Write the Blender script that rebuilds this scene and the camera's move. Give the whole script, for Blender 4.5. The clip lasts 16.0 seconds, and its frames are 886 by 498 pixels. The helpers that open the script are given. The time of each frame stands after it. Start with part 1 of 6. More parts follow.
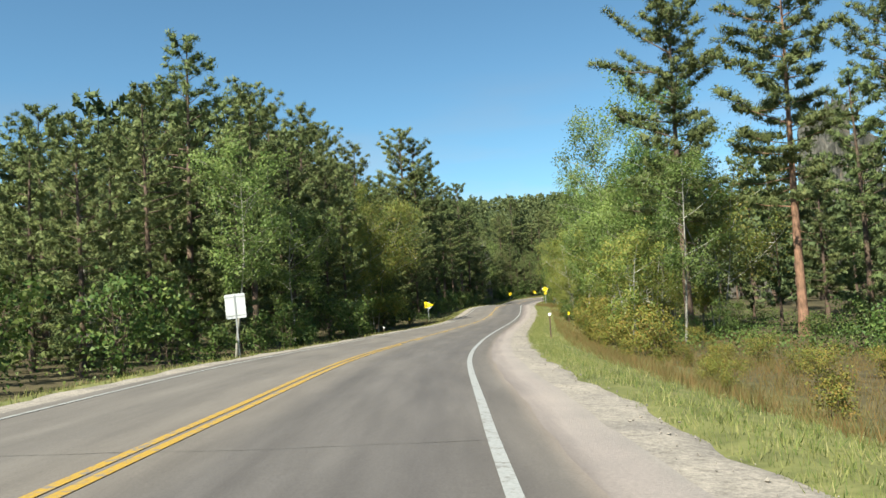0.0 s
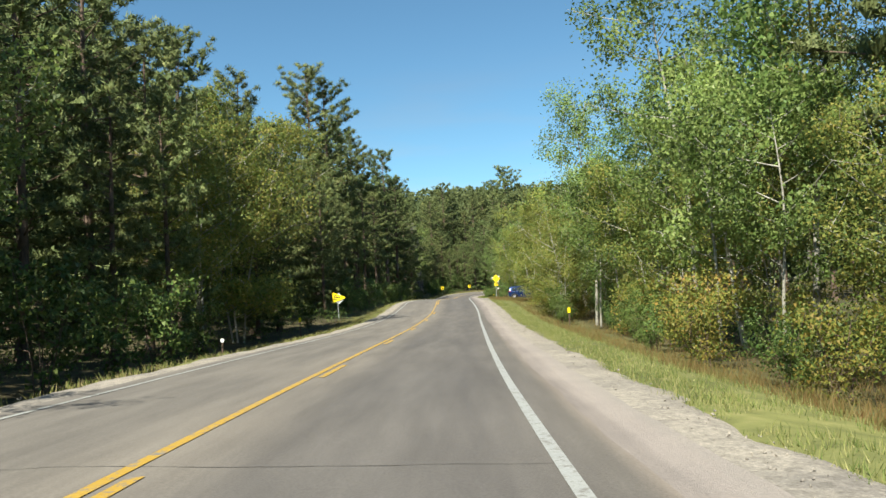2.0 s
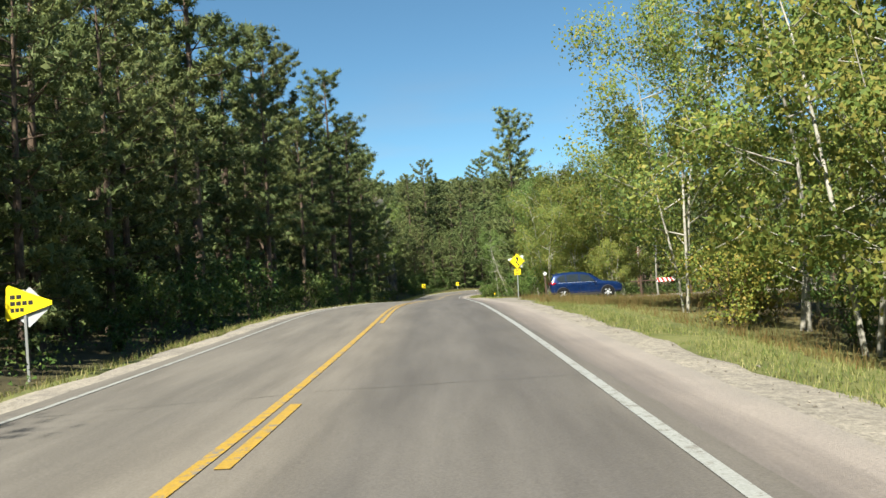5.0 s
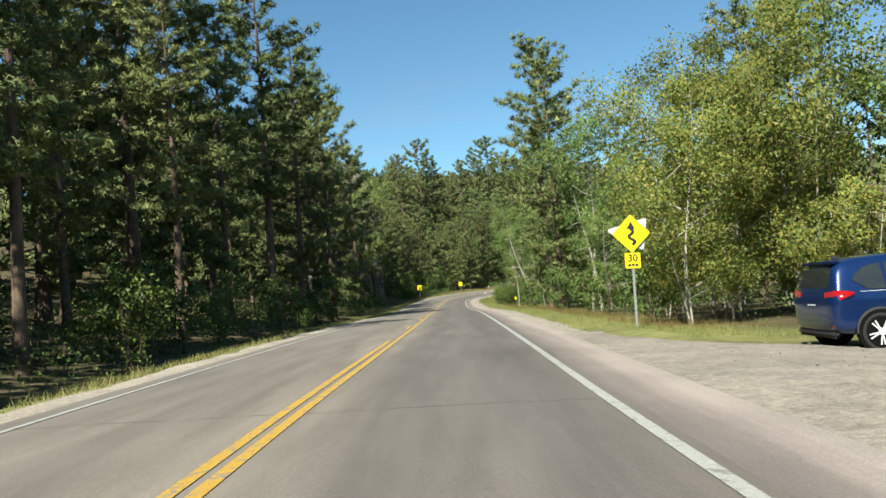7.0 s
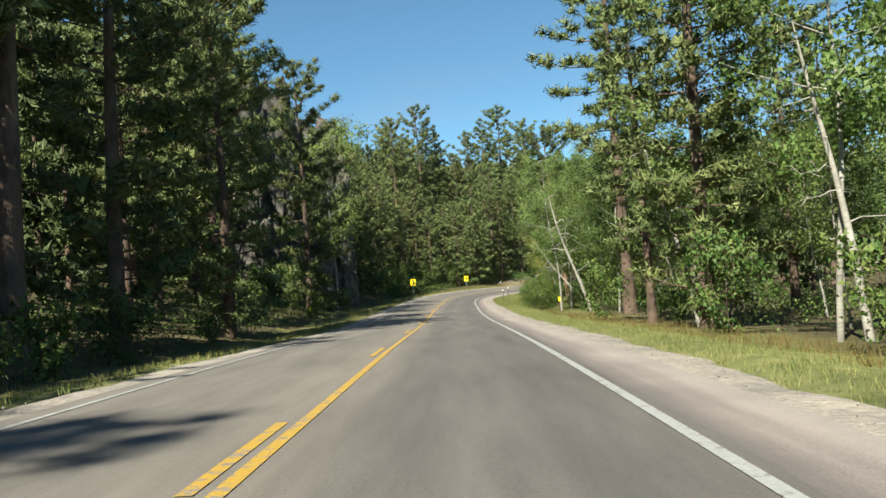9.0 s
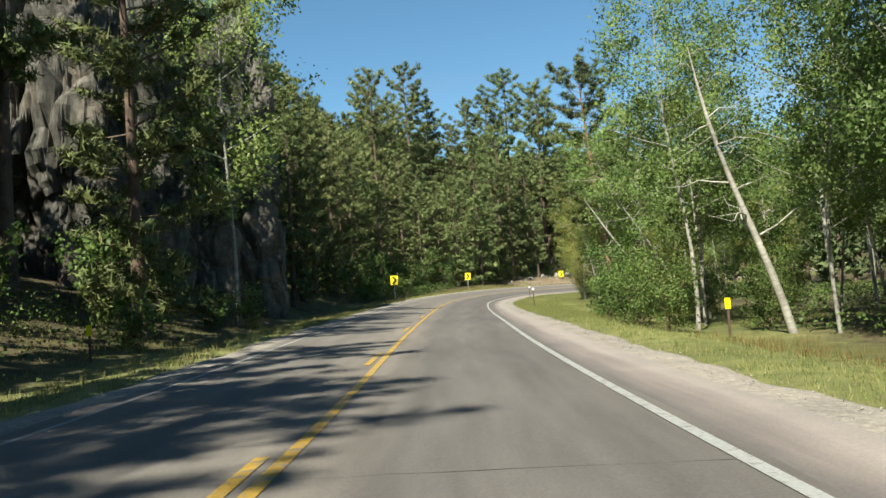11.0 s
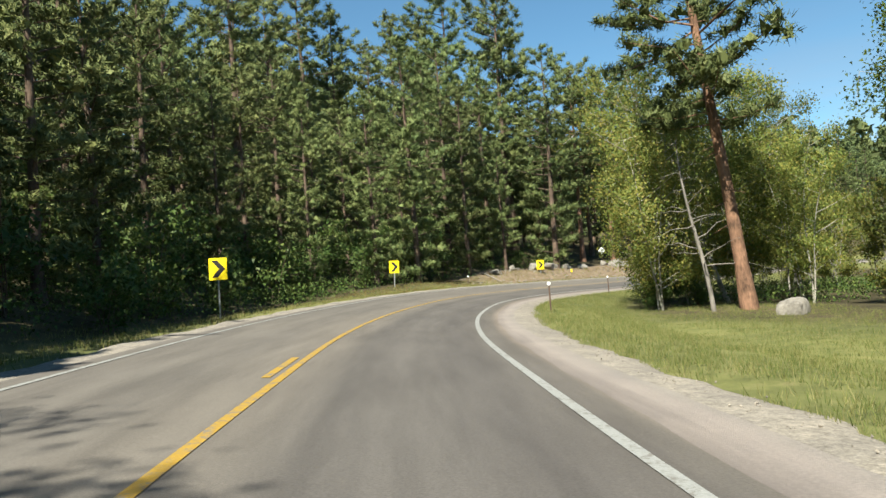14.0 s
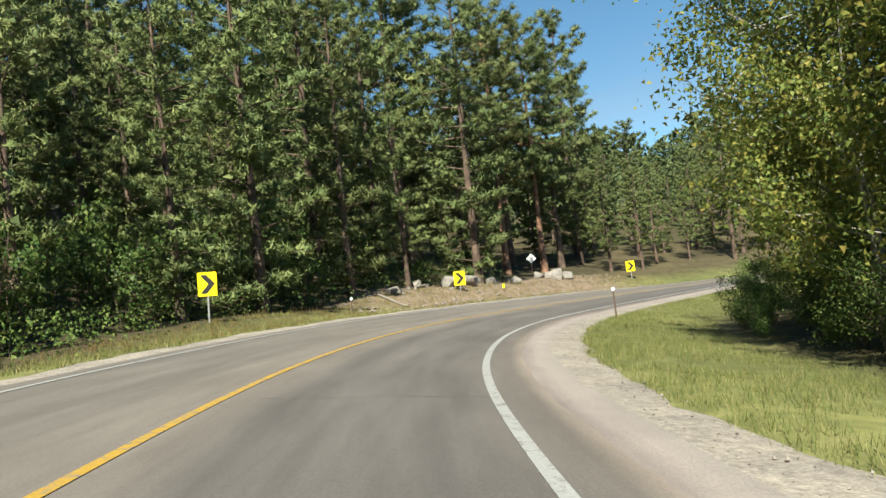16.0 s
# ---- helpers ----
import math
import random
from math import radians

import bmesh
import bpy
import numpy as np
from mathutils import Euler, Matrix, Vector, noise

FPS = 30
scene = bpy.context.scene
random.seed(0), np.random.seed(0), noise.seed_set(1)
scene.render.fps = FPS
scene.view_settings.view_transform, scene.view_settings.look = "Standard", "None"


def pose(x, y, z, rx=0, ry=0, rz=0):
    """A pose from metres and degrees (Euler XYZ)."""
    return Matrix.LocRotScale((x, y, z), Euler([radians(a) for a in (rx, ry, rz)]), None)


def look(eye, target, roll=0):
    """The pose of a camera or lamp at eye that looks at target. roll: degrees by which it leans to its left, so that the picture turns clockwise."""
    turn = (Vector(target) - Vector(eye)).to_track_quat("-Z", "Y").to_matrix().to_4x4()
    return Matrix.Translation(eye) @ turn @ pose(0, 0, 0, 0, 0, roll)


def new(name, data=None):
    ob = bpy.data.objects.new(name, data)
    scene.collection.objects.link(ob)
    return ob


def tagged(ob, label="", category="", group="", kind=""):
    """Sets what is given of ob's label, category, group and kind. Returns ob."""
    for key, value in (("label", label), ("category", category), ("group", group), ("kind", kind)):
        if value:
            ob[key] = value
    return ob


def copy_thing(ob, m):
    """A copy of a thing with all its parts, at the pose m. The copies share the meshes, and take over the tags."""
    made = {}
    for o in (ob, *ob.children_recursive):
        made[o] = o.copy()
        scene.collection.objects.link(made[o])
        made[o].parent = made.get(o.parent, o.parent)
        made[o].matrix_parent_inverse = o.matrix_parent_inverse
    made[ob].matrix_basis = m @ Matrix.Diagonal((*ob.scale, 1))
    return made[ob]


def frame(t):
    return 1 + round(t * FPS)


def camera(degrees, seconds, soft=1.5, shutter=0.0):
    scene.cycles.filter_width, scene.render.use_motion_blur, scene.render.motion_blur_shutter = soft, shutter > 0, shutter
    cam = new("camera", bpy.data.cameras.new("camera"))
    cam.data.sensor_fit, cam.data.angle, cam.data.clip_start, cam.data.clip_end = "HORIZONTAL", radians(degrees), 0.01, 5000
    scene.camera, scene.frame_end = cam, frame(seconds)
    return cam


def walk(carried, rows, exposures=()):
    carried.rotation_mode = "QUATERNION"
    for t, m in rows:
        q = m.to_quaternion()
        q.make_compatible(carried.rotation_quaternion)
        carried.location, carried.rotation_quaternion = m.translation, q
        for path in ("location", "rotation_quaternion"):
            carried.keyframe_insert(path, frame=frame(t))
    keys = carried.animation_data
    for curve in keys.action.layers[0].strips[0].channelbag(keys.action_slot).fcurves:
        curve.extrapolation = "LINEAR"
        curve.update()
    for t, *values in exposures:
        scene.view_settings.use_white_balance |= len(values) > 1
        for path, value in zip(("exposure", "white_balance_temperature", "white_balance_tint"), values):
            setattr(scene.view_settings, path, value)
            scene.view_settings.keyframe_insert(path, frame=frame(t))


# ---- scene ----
cam = camera(57.7, 16.0)
METRES, EYE, TILT = 270.0, 1.3, 8.8
ROWS = [
    (0.0, 0.0, 0.0, 0.0, -0.27, -5.05, 3.07),
    (0.5, -0.0012, 0.031, -0.0053, -2.07, -5.34, 2.72),
    (1.0, -0.0011, 0.0621, -0.0106, -3.48, -5.46, 2.47),
    (1.5, 0.0001, 0.0938, -0.016, -4.56, -5.49, 2.2),
    (2.0, 0.0022, 0.1256, -0.0213, -5.5, -5.54, 2.08),
    (2.5, 0.0054, 0.1571, -0.0267, -6.07, -5.56, 1.94),
    (3.0, 0.009, 0.1893, -0.0321, -6.46, -5.53, 1.93),
    (3.5, 0.0126, 0.2211, -0.0372, -6.56, -5.5, 2.0),
    (4.0, 0.0163, 0.2535, -0.0425, -6.57, -5.48, 2.0),
    (5.00, 0.0225, 0.3182, -0.0521, -6.69, -5.55, 2.65),
    (5.75, 0.0271, 0.3665, -0.0584, -6.80, -5.62, 3.20),
    (6.5, 0.0323, 0.4151, -0.0641, -6.9, -5.67, 3.64),
    (7.0, 0.0363, 0.4474, -0.0692, -6.86, -5.63, 3.62),
    (7.5, 0.0401, 0.48, -0.0743, -6.71, -5.74, 3.4),
    (8.0, 0.0442, 0.5126, -0.0794, -6.56, -5.85, 2.97),
    (8.5, 0.0481, 0.5449, -0.0845, -6.48, -5.8, 2.93),
    (9.0, 0.0521, 0.5772, -0.0897, -6.51, -5.81, 2.94),
    (10.25, 0.0611, 0.6550, -0.1022, -6.66, -5.66, 3.02),
    (11.5, 0.0702, 0.7342, -0.1156, -6.84, -5.44, 3.1),
    (12.0, 0.074, 0.7641, -0.1199, -7.03, -5.34, 2.98),
    (12.5, 0.0778, 0.7938, -0.1243, -8.2, -5.34, 2.69),
    (13.0, 0.0817, 0.8222, -0.1286, -9.88, -5.56, 2.74),
    (13.5, 0.0855, 0.8498, -0.1327, -11.17, -5.72, 2.77),
    (14.0, 0.0898, 0.8768, -0.1367, -12.39, -5.73, 2.71),
    (14.5, 0.0945, 0.9033, -0.1406, -13.73, -5.58, 2.83),
    (15.0, 0.0996, 0.9295, -0.1444, -15.7, -4.93, 3.2),
    (15.5, 0.1058, 0.9549, -0.1481, -18.35, -4.27, 3.67),
    (16.0, 0.113, 0.9804, -0.1519, -21.72, -4.38, 3.55),
]
walk(cam, [(t, pose(0, 0, EYE, TILT) @ pose(METRES * x, METRES * y, METRES * z, 90 + pitch, roll, yaw)) for t, x, y, z, yaw, pitch, roll in ROWS])
scene.view_settings.exposure = 1.25

# ---- sky and sun ----
SUN_AZ, SUN_EL = 212.0, 49.0          # compass degrees clockwise from +y, and height
world = bpy.data.worlds.new("sky")
scene.world = world
world.use_nodes = True
wn = world.node_tree.nodes
sky = wn.new("ShaderNodeTexSky")
sky.sky_type = "NISHITA"
sky.sun_disc = False
sky.sun_elevation, sky.sun_rotation = radians(SUN_EL), radians(SUN_AZ)
sky.altitude, sky.air_density, sky.dust_density, sky.ozone_density = 1600, 1.0, 0.15, 2.2
wn["Background"].inputs[1].default_value = 0.071
tint = wn.new("ShaderNodeMix")
tint.data_type, tint.blend_type = "RGBA", "MULTIPLY"
tint.inputs[0].default_value, tint.inputs[7].default_value = 1.0, (0.70, 0.97, 0.93, 1)
world.node_tree.links.new(sky.outputs[0], tint.inputs[6])
# thin high cloud low over the horizon
wl = world.node_tree.links
where, stretch, veil = wn.new("ShaderNodeTexCoord"), wn.new("ShaderNodeMapping"), wn.new("ShaderNodeTexNoise")
stretch.inputs["Scale"].default_value = (1.0, 1.0, 5.0)
veil.inputs["Scale"].default_value, veil.inputs["Detail"].default_value = 3.2, 5.0
wl.new(where.outputs["Generated"], stretch.inputs["Vector"])
wl.new(stretch.outputs[0], veil.inputs["Vector"])
split, low, thick = wn.new("ShaderNodeSeparateXYZ"), wn.new("ShaderNodeMapRange"), wn.new("ShaderNodeMapRange")
wl.new(where.outputs["Generated"], split.inputs[0])
low.inputs[1].default_value, low.inputs[2].default_value, low.inputs[3].default_value, low.inputs[4].default_value = 0.06, 0.30, 0.55, 0.0
wl.new(split.outputs[2], low.inputs[0])
thick.inputs[1].default_value, thick.inputs[2].default_value = 0.46, 0.70
wl.new(veil.outputs[0], thick.inputs[0])
amount, grey, pale = wn.new("ShaderNodeMath"), wn.new("ShaderNodeRGBToBW"), wn.new("ShaderNodeMix")
amount.operation, pale.data_type = "MULTIPLY", "RGBA"
wl.new(low.outputs[0], amount.inputs[0])
wl.new(thick.outputs[0], amount.inputs[1])
wl.new(tint.outputs[2], grey.inputs[0])
wl.new(amount.outputs[0], pale.inputs[0])
wl.new(tint.outputs[2], pale.inputs[6])
wl.new(grey.outputs[0], pale.inputs[7])
wl.new(pale.outputs[2], wn["Background"].inputs[0])
sun = new("sun", bpy.data.lights.new("sun", "SUN"))
sun.data.energy, sun.data.angle, sun.data.color = 5.0, radians(0.55), (1.0, 0.98, 0.83)
to_sun = Vector((math.sin(radians(SUN_AZ)) * math.cos(radians(SUN_EL)), math.cos(radians(SUN_AZ)) * math.cos(radians(SUN_EL)), math.sin(radians(SUN_EL))))
sun.matrix_world = look(to_sun * 100, (0, 0, 0))

# ---- materials ----
def material(name, rough=0.8, spec=0.3, metal=0.0):
    m = bpy.data.materials.new(name)
    m.use_nodes = True
    b = m.node_tree.nodes["Principled BSDF"]
    b.inputs["Roughness"].default_value, b.inputs["Specular IOR Level"].default_value, b.inputs["Metallic"].default_value = rough, spec, metal
    return m, m.node_tree.nodes, m.node_tree.links, b


def noise_node(n, l, scale, detail=4.0, rough=0.55, coords="Object", stretch=(1, 1, 1)):
    co, mp, tx = n.new("ShaderNodeTexCoord"), n.new("ShaderNodeMapping"), n.new("ShaderNodeTexNoise")
    mp.inputs["Scale"].default_value = stretch
    l.new(co.outputs[coords], mp.inputs[0])
    l.new(mp.outputs[0], tx.inputs["Vector"])
    tx.inputs["Scale"].default_value, tx.inputs["Detail"].default_value, tx.inputs["Roughness"].default_value = scale, detail, rough
    return tx.outputs["Fac"]


def ramp(n, l, fac, stops):
    r = n.new("ShaderNodeValToRGB")
    e = r.color_ramp.elements
    while len(e) < len(stops):
        e.new(0.5)
    for k, (at, c) in zip(e, stops):
        k.position, k.color = at, (*c, 1)
    l.new(fac, r.inputs[0])
    return r.outputs[0]


def mixed(n, l, a, b, fac, kind="MIX"):
    m = n.new("ShaderNodeMix")
    m.data_type, m.blend_type = "RGBA", kind
    for sock, v in ((m.inputs[6], a), (m.inputs[7], b), (m.inputs[0], fac)):
        if hasattr(v, "links"):
            l.new(v, sock)
        else:
            sock.default_value = v if isinstance(v, float) else (*v, 1)
    return m.outputs[2]


def bump(n, l, b, height, strength, distance):
    k = n.new("ShaderNodeBump")
    k.inputs["Strength"].default_value, k.inputs["Distance"].default_value = strength, distance
    l.new(height, k.inputs["Height"])
    l.new(k.outputs[0], b.inputs["Normal"])


def grained(name, dark, light, fine, coarse, rough=0.85, relief=0.3, depth=0.02, spec=0.25, stretch=(1, 1, 1)):
    """A matt surface with two scales of variation between two colours and a fine relief."""
    m, n, l, b = material(name, rough, spec)
    f1, f2 = noise_node(n, l, fine, 5, 0.65, stretch=stretch), noise_node(n, l, coarse, 3, 0.5)
    c1 = ramp(n, l, f1, [(0.3, dark), (0.7, light)])
    c2 = ramp(n, l, f2, [(0.3, tuple(0.72 * v for v in dark)), (0.7, tuple(min(1, 1.12 * v) for v in light))])
    l.new(mixed(n, l, c1, c2, 0.5), b.inputs["Base Color"])
    bump(n, l, b, f1, relief, depth)
    return m


def leaf_material(name, colours, gloss=0.45, through_light=0.35, spread=0.5, hues=(0.485, 0.515)):
    """Leaves that vary leaf by leaf and tree by tree and let some light through."""
    m, n, l, b = material(name, gloss, 0.16)
    geo, info = n.new("ShaderNodeNewGeometry"), n.new("ShaderNodeObjectInfo")
    c = ramp(n, l, geo.outputs["Random Per Island"], [(i / max(1, len(colours) - 1), c) for i, c in enumerate(colours)])
    hsv = n.new("ShaderNodeHueSaturation")
    rng = n.new("ShaderNodeMapRange")
    rng.inputs[3].default_value, rng.inputs[4].default_value = 1 - spread * 0.5, 1 + spread * 0.5
    l.new(info.outputs["Random"], rng.inputs[0])
    l.new(rng.outputs[0], hsv.inputs["Value"])
    other, hue = n.new("ShaderNodeTexWhiteNoise"), n.new("ShaderNodeMapRange")
    other.noise_dimensions = "1D"
    l.new(info.outputs["Random"], other.inputs["W"])
    hue.inputs[3].default_value, hue.inputs[4].default_value = hues
    l.new(other.outputs["Value"], hue.inputs[0])
    l.new(hue.outputs[0], hsv.inputs["Hue"])
    l.new(c, hsv.inputs["Color"])
    l.new(hsv.outputs[0], b.inputs["Base Color"])
    tr, mx = n.new("ShaderNodeBsdfTranslucent"), n.new("ShaderNodeMixShader")
    l.new(hsv.outputs[0], tr.inputs[0])
    mx.inputs[0].default_value = through_light
    l.new(b.outputs[0], mx.inputs[1])
    l.new(tr.outputs[0], mx.inputs[2])
    l.new(mx.outputs[0], n["Material Output"].inputs[0])
    return m


M_NEEDLE = leaf_material("pine_needles", [(0.065, 0.090, 0.033), (0.104, 0.132, 0.046), (0.142, 0.167, 0.060), (0.180, 0.195, 0.072)], 0.6, 0.08)
M_NEEDLE_FAR = leaf_material("far_needles", [(0.061, 0.085, 0.035), (0.094, 0.121, 0.049), (0.130, 0.155, 0.062)], 0.65, 0.08)
M_ASPEN = leaf_material("aspen_leaves", [(0.085, 0.138, 0.036), (0.128, 0.19, 0.05), (0.172, 0.235, 0.066), (0.205, 0.25, 0.086)], 0.45, 0.38)
M_GOLD = leaf_material("turning_leaves", [(0.103, 0.162, 0.043), (0.172, 0.219, 0.053), (0.25, 0.268, 0.064), (0.315, 0.26, 0.07)], 0.5, 0.44, 0.4, (0.490, 0.511))
M_AUTUMN = leaf_material("autumn_leaves", [(0.095, 0.14, 0.032), (0.165, 0.185, 0.04), (0.235, 0.21, 0.045), (0.27, 0.175, 0.048)], 0.5, 0.38)
M_SHRUB = leaf_material("shrub_leaves", [(0.042, 0.078, 0.02), (0.068, 0.115, 0.028), (0.1, 0.146, 0.038), (0.14, 0.172, 0.046)], 0.5, 0.25)
M_GRASS = leaf_material("grass_blades", [(0.085, 0.120, 0.034), (0.145, 0.170, 0.048), (0.215, 0.210, 0.072), (0.30, 0.265, 0.125)], 0.7, 0.3)
M_BARK = grained("pine_bark", (0.040, 0.026, 0.019), (0.37, 0.205, 0.130), 11, 1.5, 0.9, 1.0, 0.06, stretch=(1, 1, 0.3))
M_BARK_DARK = grained("dark_bark", (0.036, 0.027, 0.022), (0.19, 0.130, 0.096), 9, 1.5, 0.9, 0.9, 0.05, stretch=(1, 1, 0.25))

# ---- mesh helpers ----
class Build:
    """Collects vertices and faces, and turns them into one mesh."""

    def __init__(self):
        self.v, self.f, self.n, self.count = [], [], [], 0

    def add(self, verts, faces, normals=None):
        verts = np.asarray(verts, float)
        self.v.append(verts)
        if normals is not None:
            self.n.append(normals)
        self.f.extend((np.asarray(faces) + self.count).tolist())
        self.count += len(verts)

    def mesh(self, name, mat, smooth=False):
        me = bpy.data.meshes.new(name)
        me.from_pydata(np.concatenate(self.v), [], self.f)
        me.materials.append(mat)
        if smooth or self.n:
            me.polygons.foreach_set("use_smooth", [True] * len(me.polygons))
        if self.n:
            me.normals_split_custom_set_from_vertices(np.concatenate(self.n))
        return me


def mesh_part(name, me, parent, label="", at=None):
    ob = new(name, me)
    ob.parent = parent
    if at is not None:
        ob.matrix_basis = at
    return tagged(ob, label) if label else ob


def part(name, bm, mat, parent=None, label="", smooth=False, at=None):
    me = bpy.data.meshes.new(name)
    bm.to_mesh(me)
    bm.free()
    me.materials.append(mat)
    if smooth:
        me.polygons.foreach_set("use_smooth", [True] * len(me.polygons))
    return mesh_part(name, me, parent, label, at)


def boxed(size, at=(0, 0, 0), bevel=0.0, turn=None):
    bm = bmesh.new()
    bmesh.ops.create_cube(bm, size=1)
    bmesh.ops.scale(bm, vec=size, verts=bm.verts)
    if bevel:
        bmesh.ops.bevel(bm, geom=bm.edges[:], offset=bevel, segments=2, affect="EDGES")
    if turn:
        bmesh.ops.transform(bm, matrix=turn, verts=bm.verts)
    bmesh.ops.translate(bm, vec=at, verts=bm.verts)
    return bm


def tube(points, radii, sides=6):
    """A tapered tube along points, closed at its end."""
    p, r = np.asarray(points, float), np.asarray(radii, float)
    t = np.gradient(p, axis=0)
    t /= np.linalg.norm(t, axis=1, keepdims=True) + 1e-9
    ref = np.where(np.abs(t[:, 2:3]) > 0.9, [[1.0, 0, 0]], [[0, 0, 1.0]])
    a = np.cross(t, ref)
    a /= np.linalg.norm(a, axis=1, keepdims=True) + 1e-9
    b = np.cross(t, a)
    ang = np.arange(sides) * 2 * np.pi / sides
    ring = p[:, None] + r[:, None, None] * (a[:, None] * np.cos(ang)[None, :, None] + b[:, None] * np.sin(ang)[None, :, None])
    v = ring.reshape(-1, 3)
    i, k = np.meshgrid(np.arange(len(p) - 1), np.arange(sides), indexing="ij")
    q = np.stack([i * sides + k, i * sides + (k + 1) % sides, (i + 1) * sides + (k + 1) % sides, (i + 1) * sides + k], -1).reshape(-1, 4)
    return v, q


def smooth01(x):
    x = np.clip(x, 0, 1)
    return x * x * (3 - 2 * x)


def wave(x, y, scale, seed=0.0):
    """Soft rolling noise in -1..1."""
    x, y = np.asarray(x) / scale, np.asarray(y) / scale
    return (np.sin(1.7 * x + 2.3 * y + seed) + np.sin(-2.9 * x + 1.3 * y + 1.7 * seed + 1) + np.sin(3.7 * x + 3.1 * y + 2.1 * seed + 2) * 0.7 + np.sin(-5.3 * x + 6.1 * y + seed) * 0.4) / 3.1


# ---- the line of the road: x, y, height, bank ----
PLAN = [(-8.81, -60.02), (-6.01, -36.19), (-3.85, -14.29), (-3.06, -2.31), (-2.96, 9.7), (-2.8, 21.68), (-2.01, 33.65), (-0.84, 45.59), (0.56, 57.51), (2.05, 69.42), (3.53, 81.32), (5.02, 93.23),
        (6.31, 105.17), (7.46, 117.11), (8.78, 129.04), (10.3, 140.94), (11.81, 152.84), (13.27, 164.75), (14.69, 176.67), (16.09, 188.59), (17.47, 200.51), (18.85, 212.43), (20.39, 224.33), (21.99, 236.22),
        (23.77, 248.08), (25.92, 259.87), (29.02, 271.42), (33.28, 282.61), (39.27, 293.1), (47.23, 302.78), (60.19, 313.27), (80.78, 322.64), (107.4, 328.38), (138.19, 326.05), (168.36, 323.05), (201.95, 319.27)]
PROFILE = [(1.86, 0.009), (0.97, 0.009), (0.36, 0.009), (0.17, 0.011), (-0.01, 0.02), (-0.17, 0.024), (-0.38, 0.021), (-0.54, 0.019), (-0.66, 0.018), (-0.75, 0.009), (-0.76, 0.003), (-0.59, 0.0),
           (-0.22, 0.002), (0.12, 0.008), (0.15, 0.017), (0.12, 0.023), (0.08, 0.024), (0.04, 0.019), (-0.04, 0.014), (-0.21, 0.01), (-0.35, 0.011), (-0.3, 0.019), (-0.19, 0.034), (-0.11, 0.048),
           (0.02, 0.062), (0.18, 0.079), (0.33, 0.094), (0.5, 0.106), (0.58, 0.125), (0.54, 0.133), (0.46, 0.119), (0.42, 0.032), (0.75, 0.006), (1.19, 0.0), (1.49, 0.0), (1.81, 0.0)]
LINE = [(*p, *q) for p, q in zip(PLAN, PROFILE)]


def spline(ctrl, n=14):
    c = np.array(ctrl, float)
    c = np.vstack([2 * c[0] - c[1], c, 2 * c[-1] - c[-2]])
    out = []
    u = np.linspace(0, 1, n, endpoint=False)[:, None]
    for a, b, d, e in zip(c, c[1:], c[2:], c[3:]):
        out.append(0.5 * (2 * b + (d - a) * u + (2 * a - 5 * b + 4 * d - e) * u ** 2 + (3 * b - a - 3 * d + e) * u ** 3))
    return np.vstack([*out, c[-2:-1]])


raw = spline(LINE, 40)
arc = np.concatenate([[0], np.cumsum(np.linalg.norm(np.diff(raw[:, :2], axis=0), axis=1))])
STEP = 0.75
S = np.arange(0, arc[-1], STEP)
C = np.stack([np.interp(S, arc, raw[:, i]) for i in range(4)], 1)
for _ in range(3):
    C[3:-3, 2:] = sum(C[k:len(C) - 6 + k, 2:] for k in range(7)) / 7
TAN = np.gradient(C[:, :2], axis=0)
TAN /= np.linalg.norm(TAN, axis=1, keepdims=True)
RIGHT = np.stack([TAN[:, 1], -TAN[:, 0]], 1)
S0 = float(S[np.argmin(np.abs(C[:, 1]))])       # the station of y = 0
S = S - S0


def on_road(s, d, lift=0.0):
    """Place on the road surface at station s, d metres right of the centre line."""
    s, d = np.broadcast_arrays(np.asarray(s, float), np.asarray(d, float))
    g = lambda a: np.interp(s, S, a)
    camber = g(C[:, 3])
    z = g(C[:, 2]) - camber * d - 0.015 * np.abs(d) * np.clip((0.024 - camber) / 0.02, 0, 1)
    return np.stack([g(C[:, 0]) + d * g(RIGHT[:, 0]), g(C[:, 1]) + d * g(RIGHT[:, 1]), z + lift], -1)


def station(x, y):
    """Station and signed offset (right positive) of the nearest place on the centre line."""
    x, y = np.atleast_1d(np.asarray(x, float)), np.atleast_1d(np.asarray(y, float))
    s, d = np.empty(len(x)), np.empty(len(x))
    for a in range(0, len(x), 4000):
        dx, dy = x[a:a + 4000, None] - C[None, :, 0], y[a:a + 4000, None] - C[None, :, 1]
        k = np.argmin(dx * dx + dy * dy, 1)
        i = np.arange(len(k))
        along = dx[i, k] * TAN[k, 0] + dy[i, k] * TAN[k, 1]
        side = dx[i, k] * RIGHT[k, 0] + dy[i, k] * RIGHT[k, 1]
        s[a:a + 4000] = S[k] + np.clip(along, -STEP, STEP)
        d[a:a + 4000] = np.where(np.abs(along) < 1.5, side, np.sign(side) * np.hypot(dx[i, k], dy[i, k]))
    return s, d


LEFT_EDGE, RIGHT_EDGE = -4.35, 5.35     # outer rims of the gravel


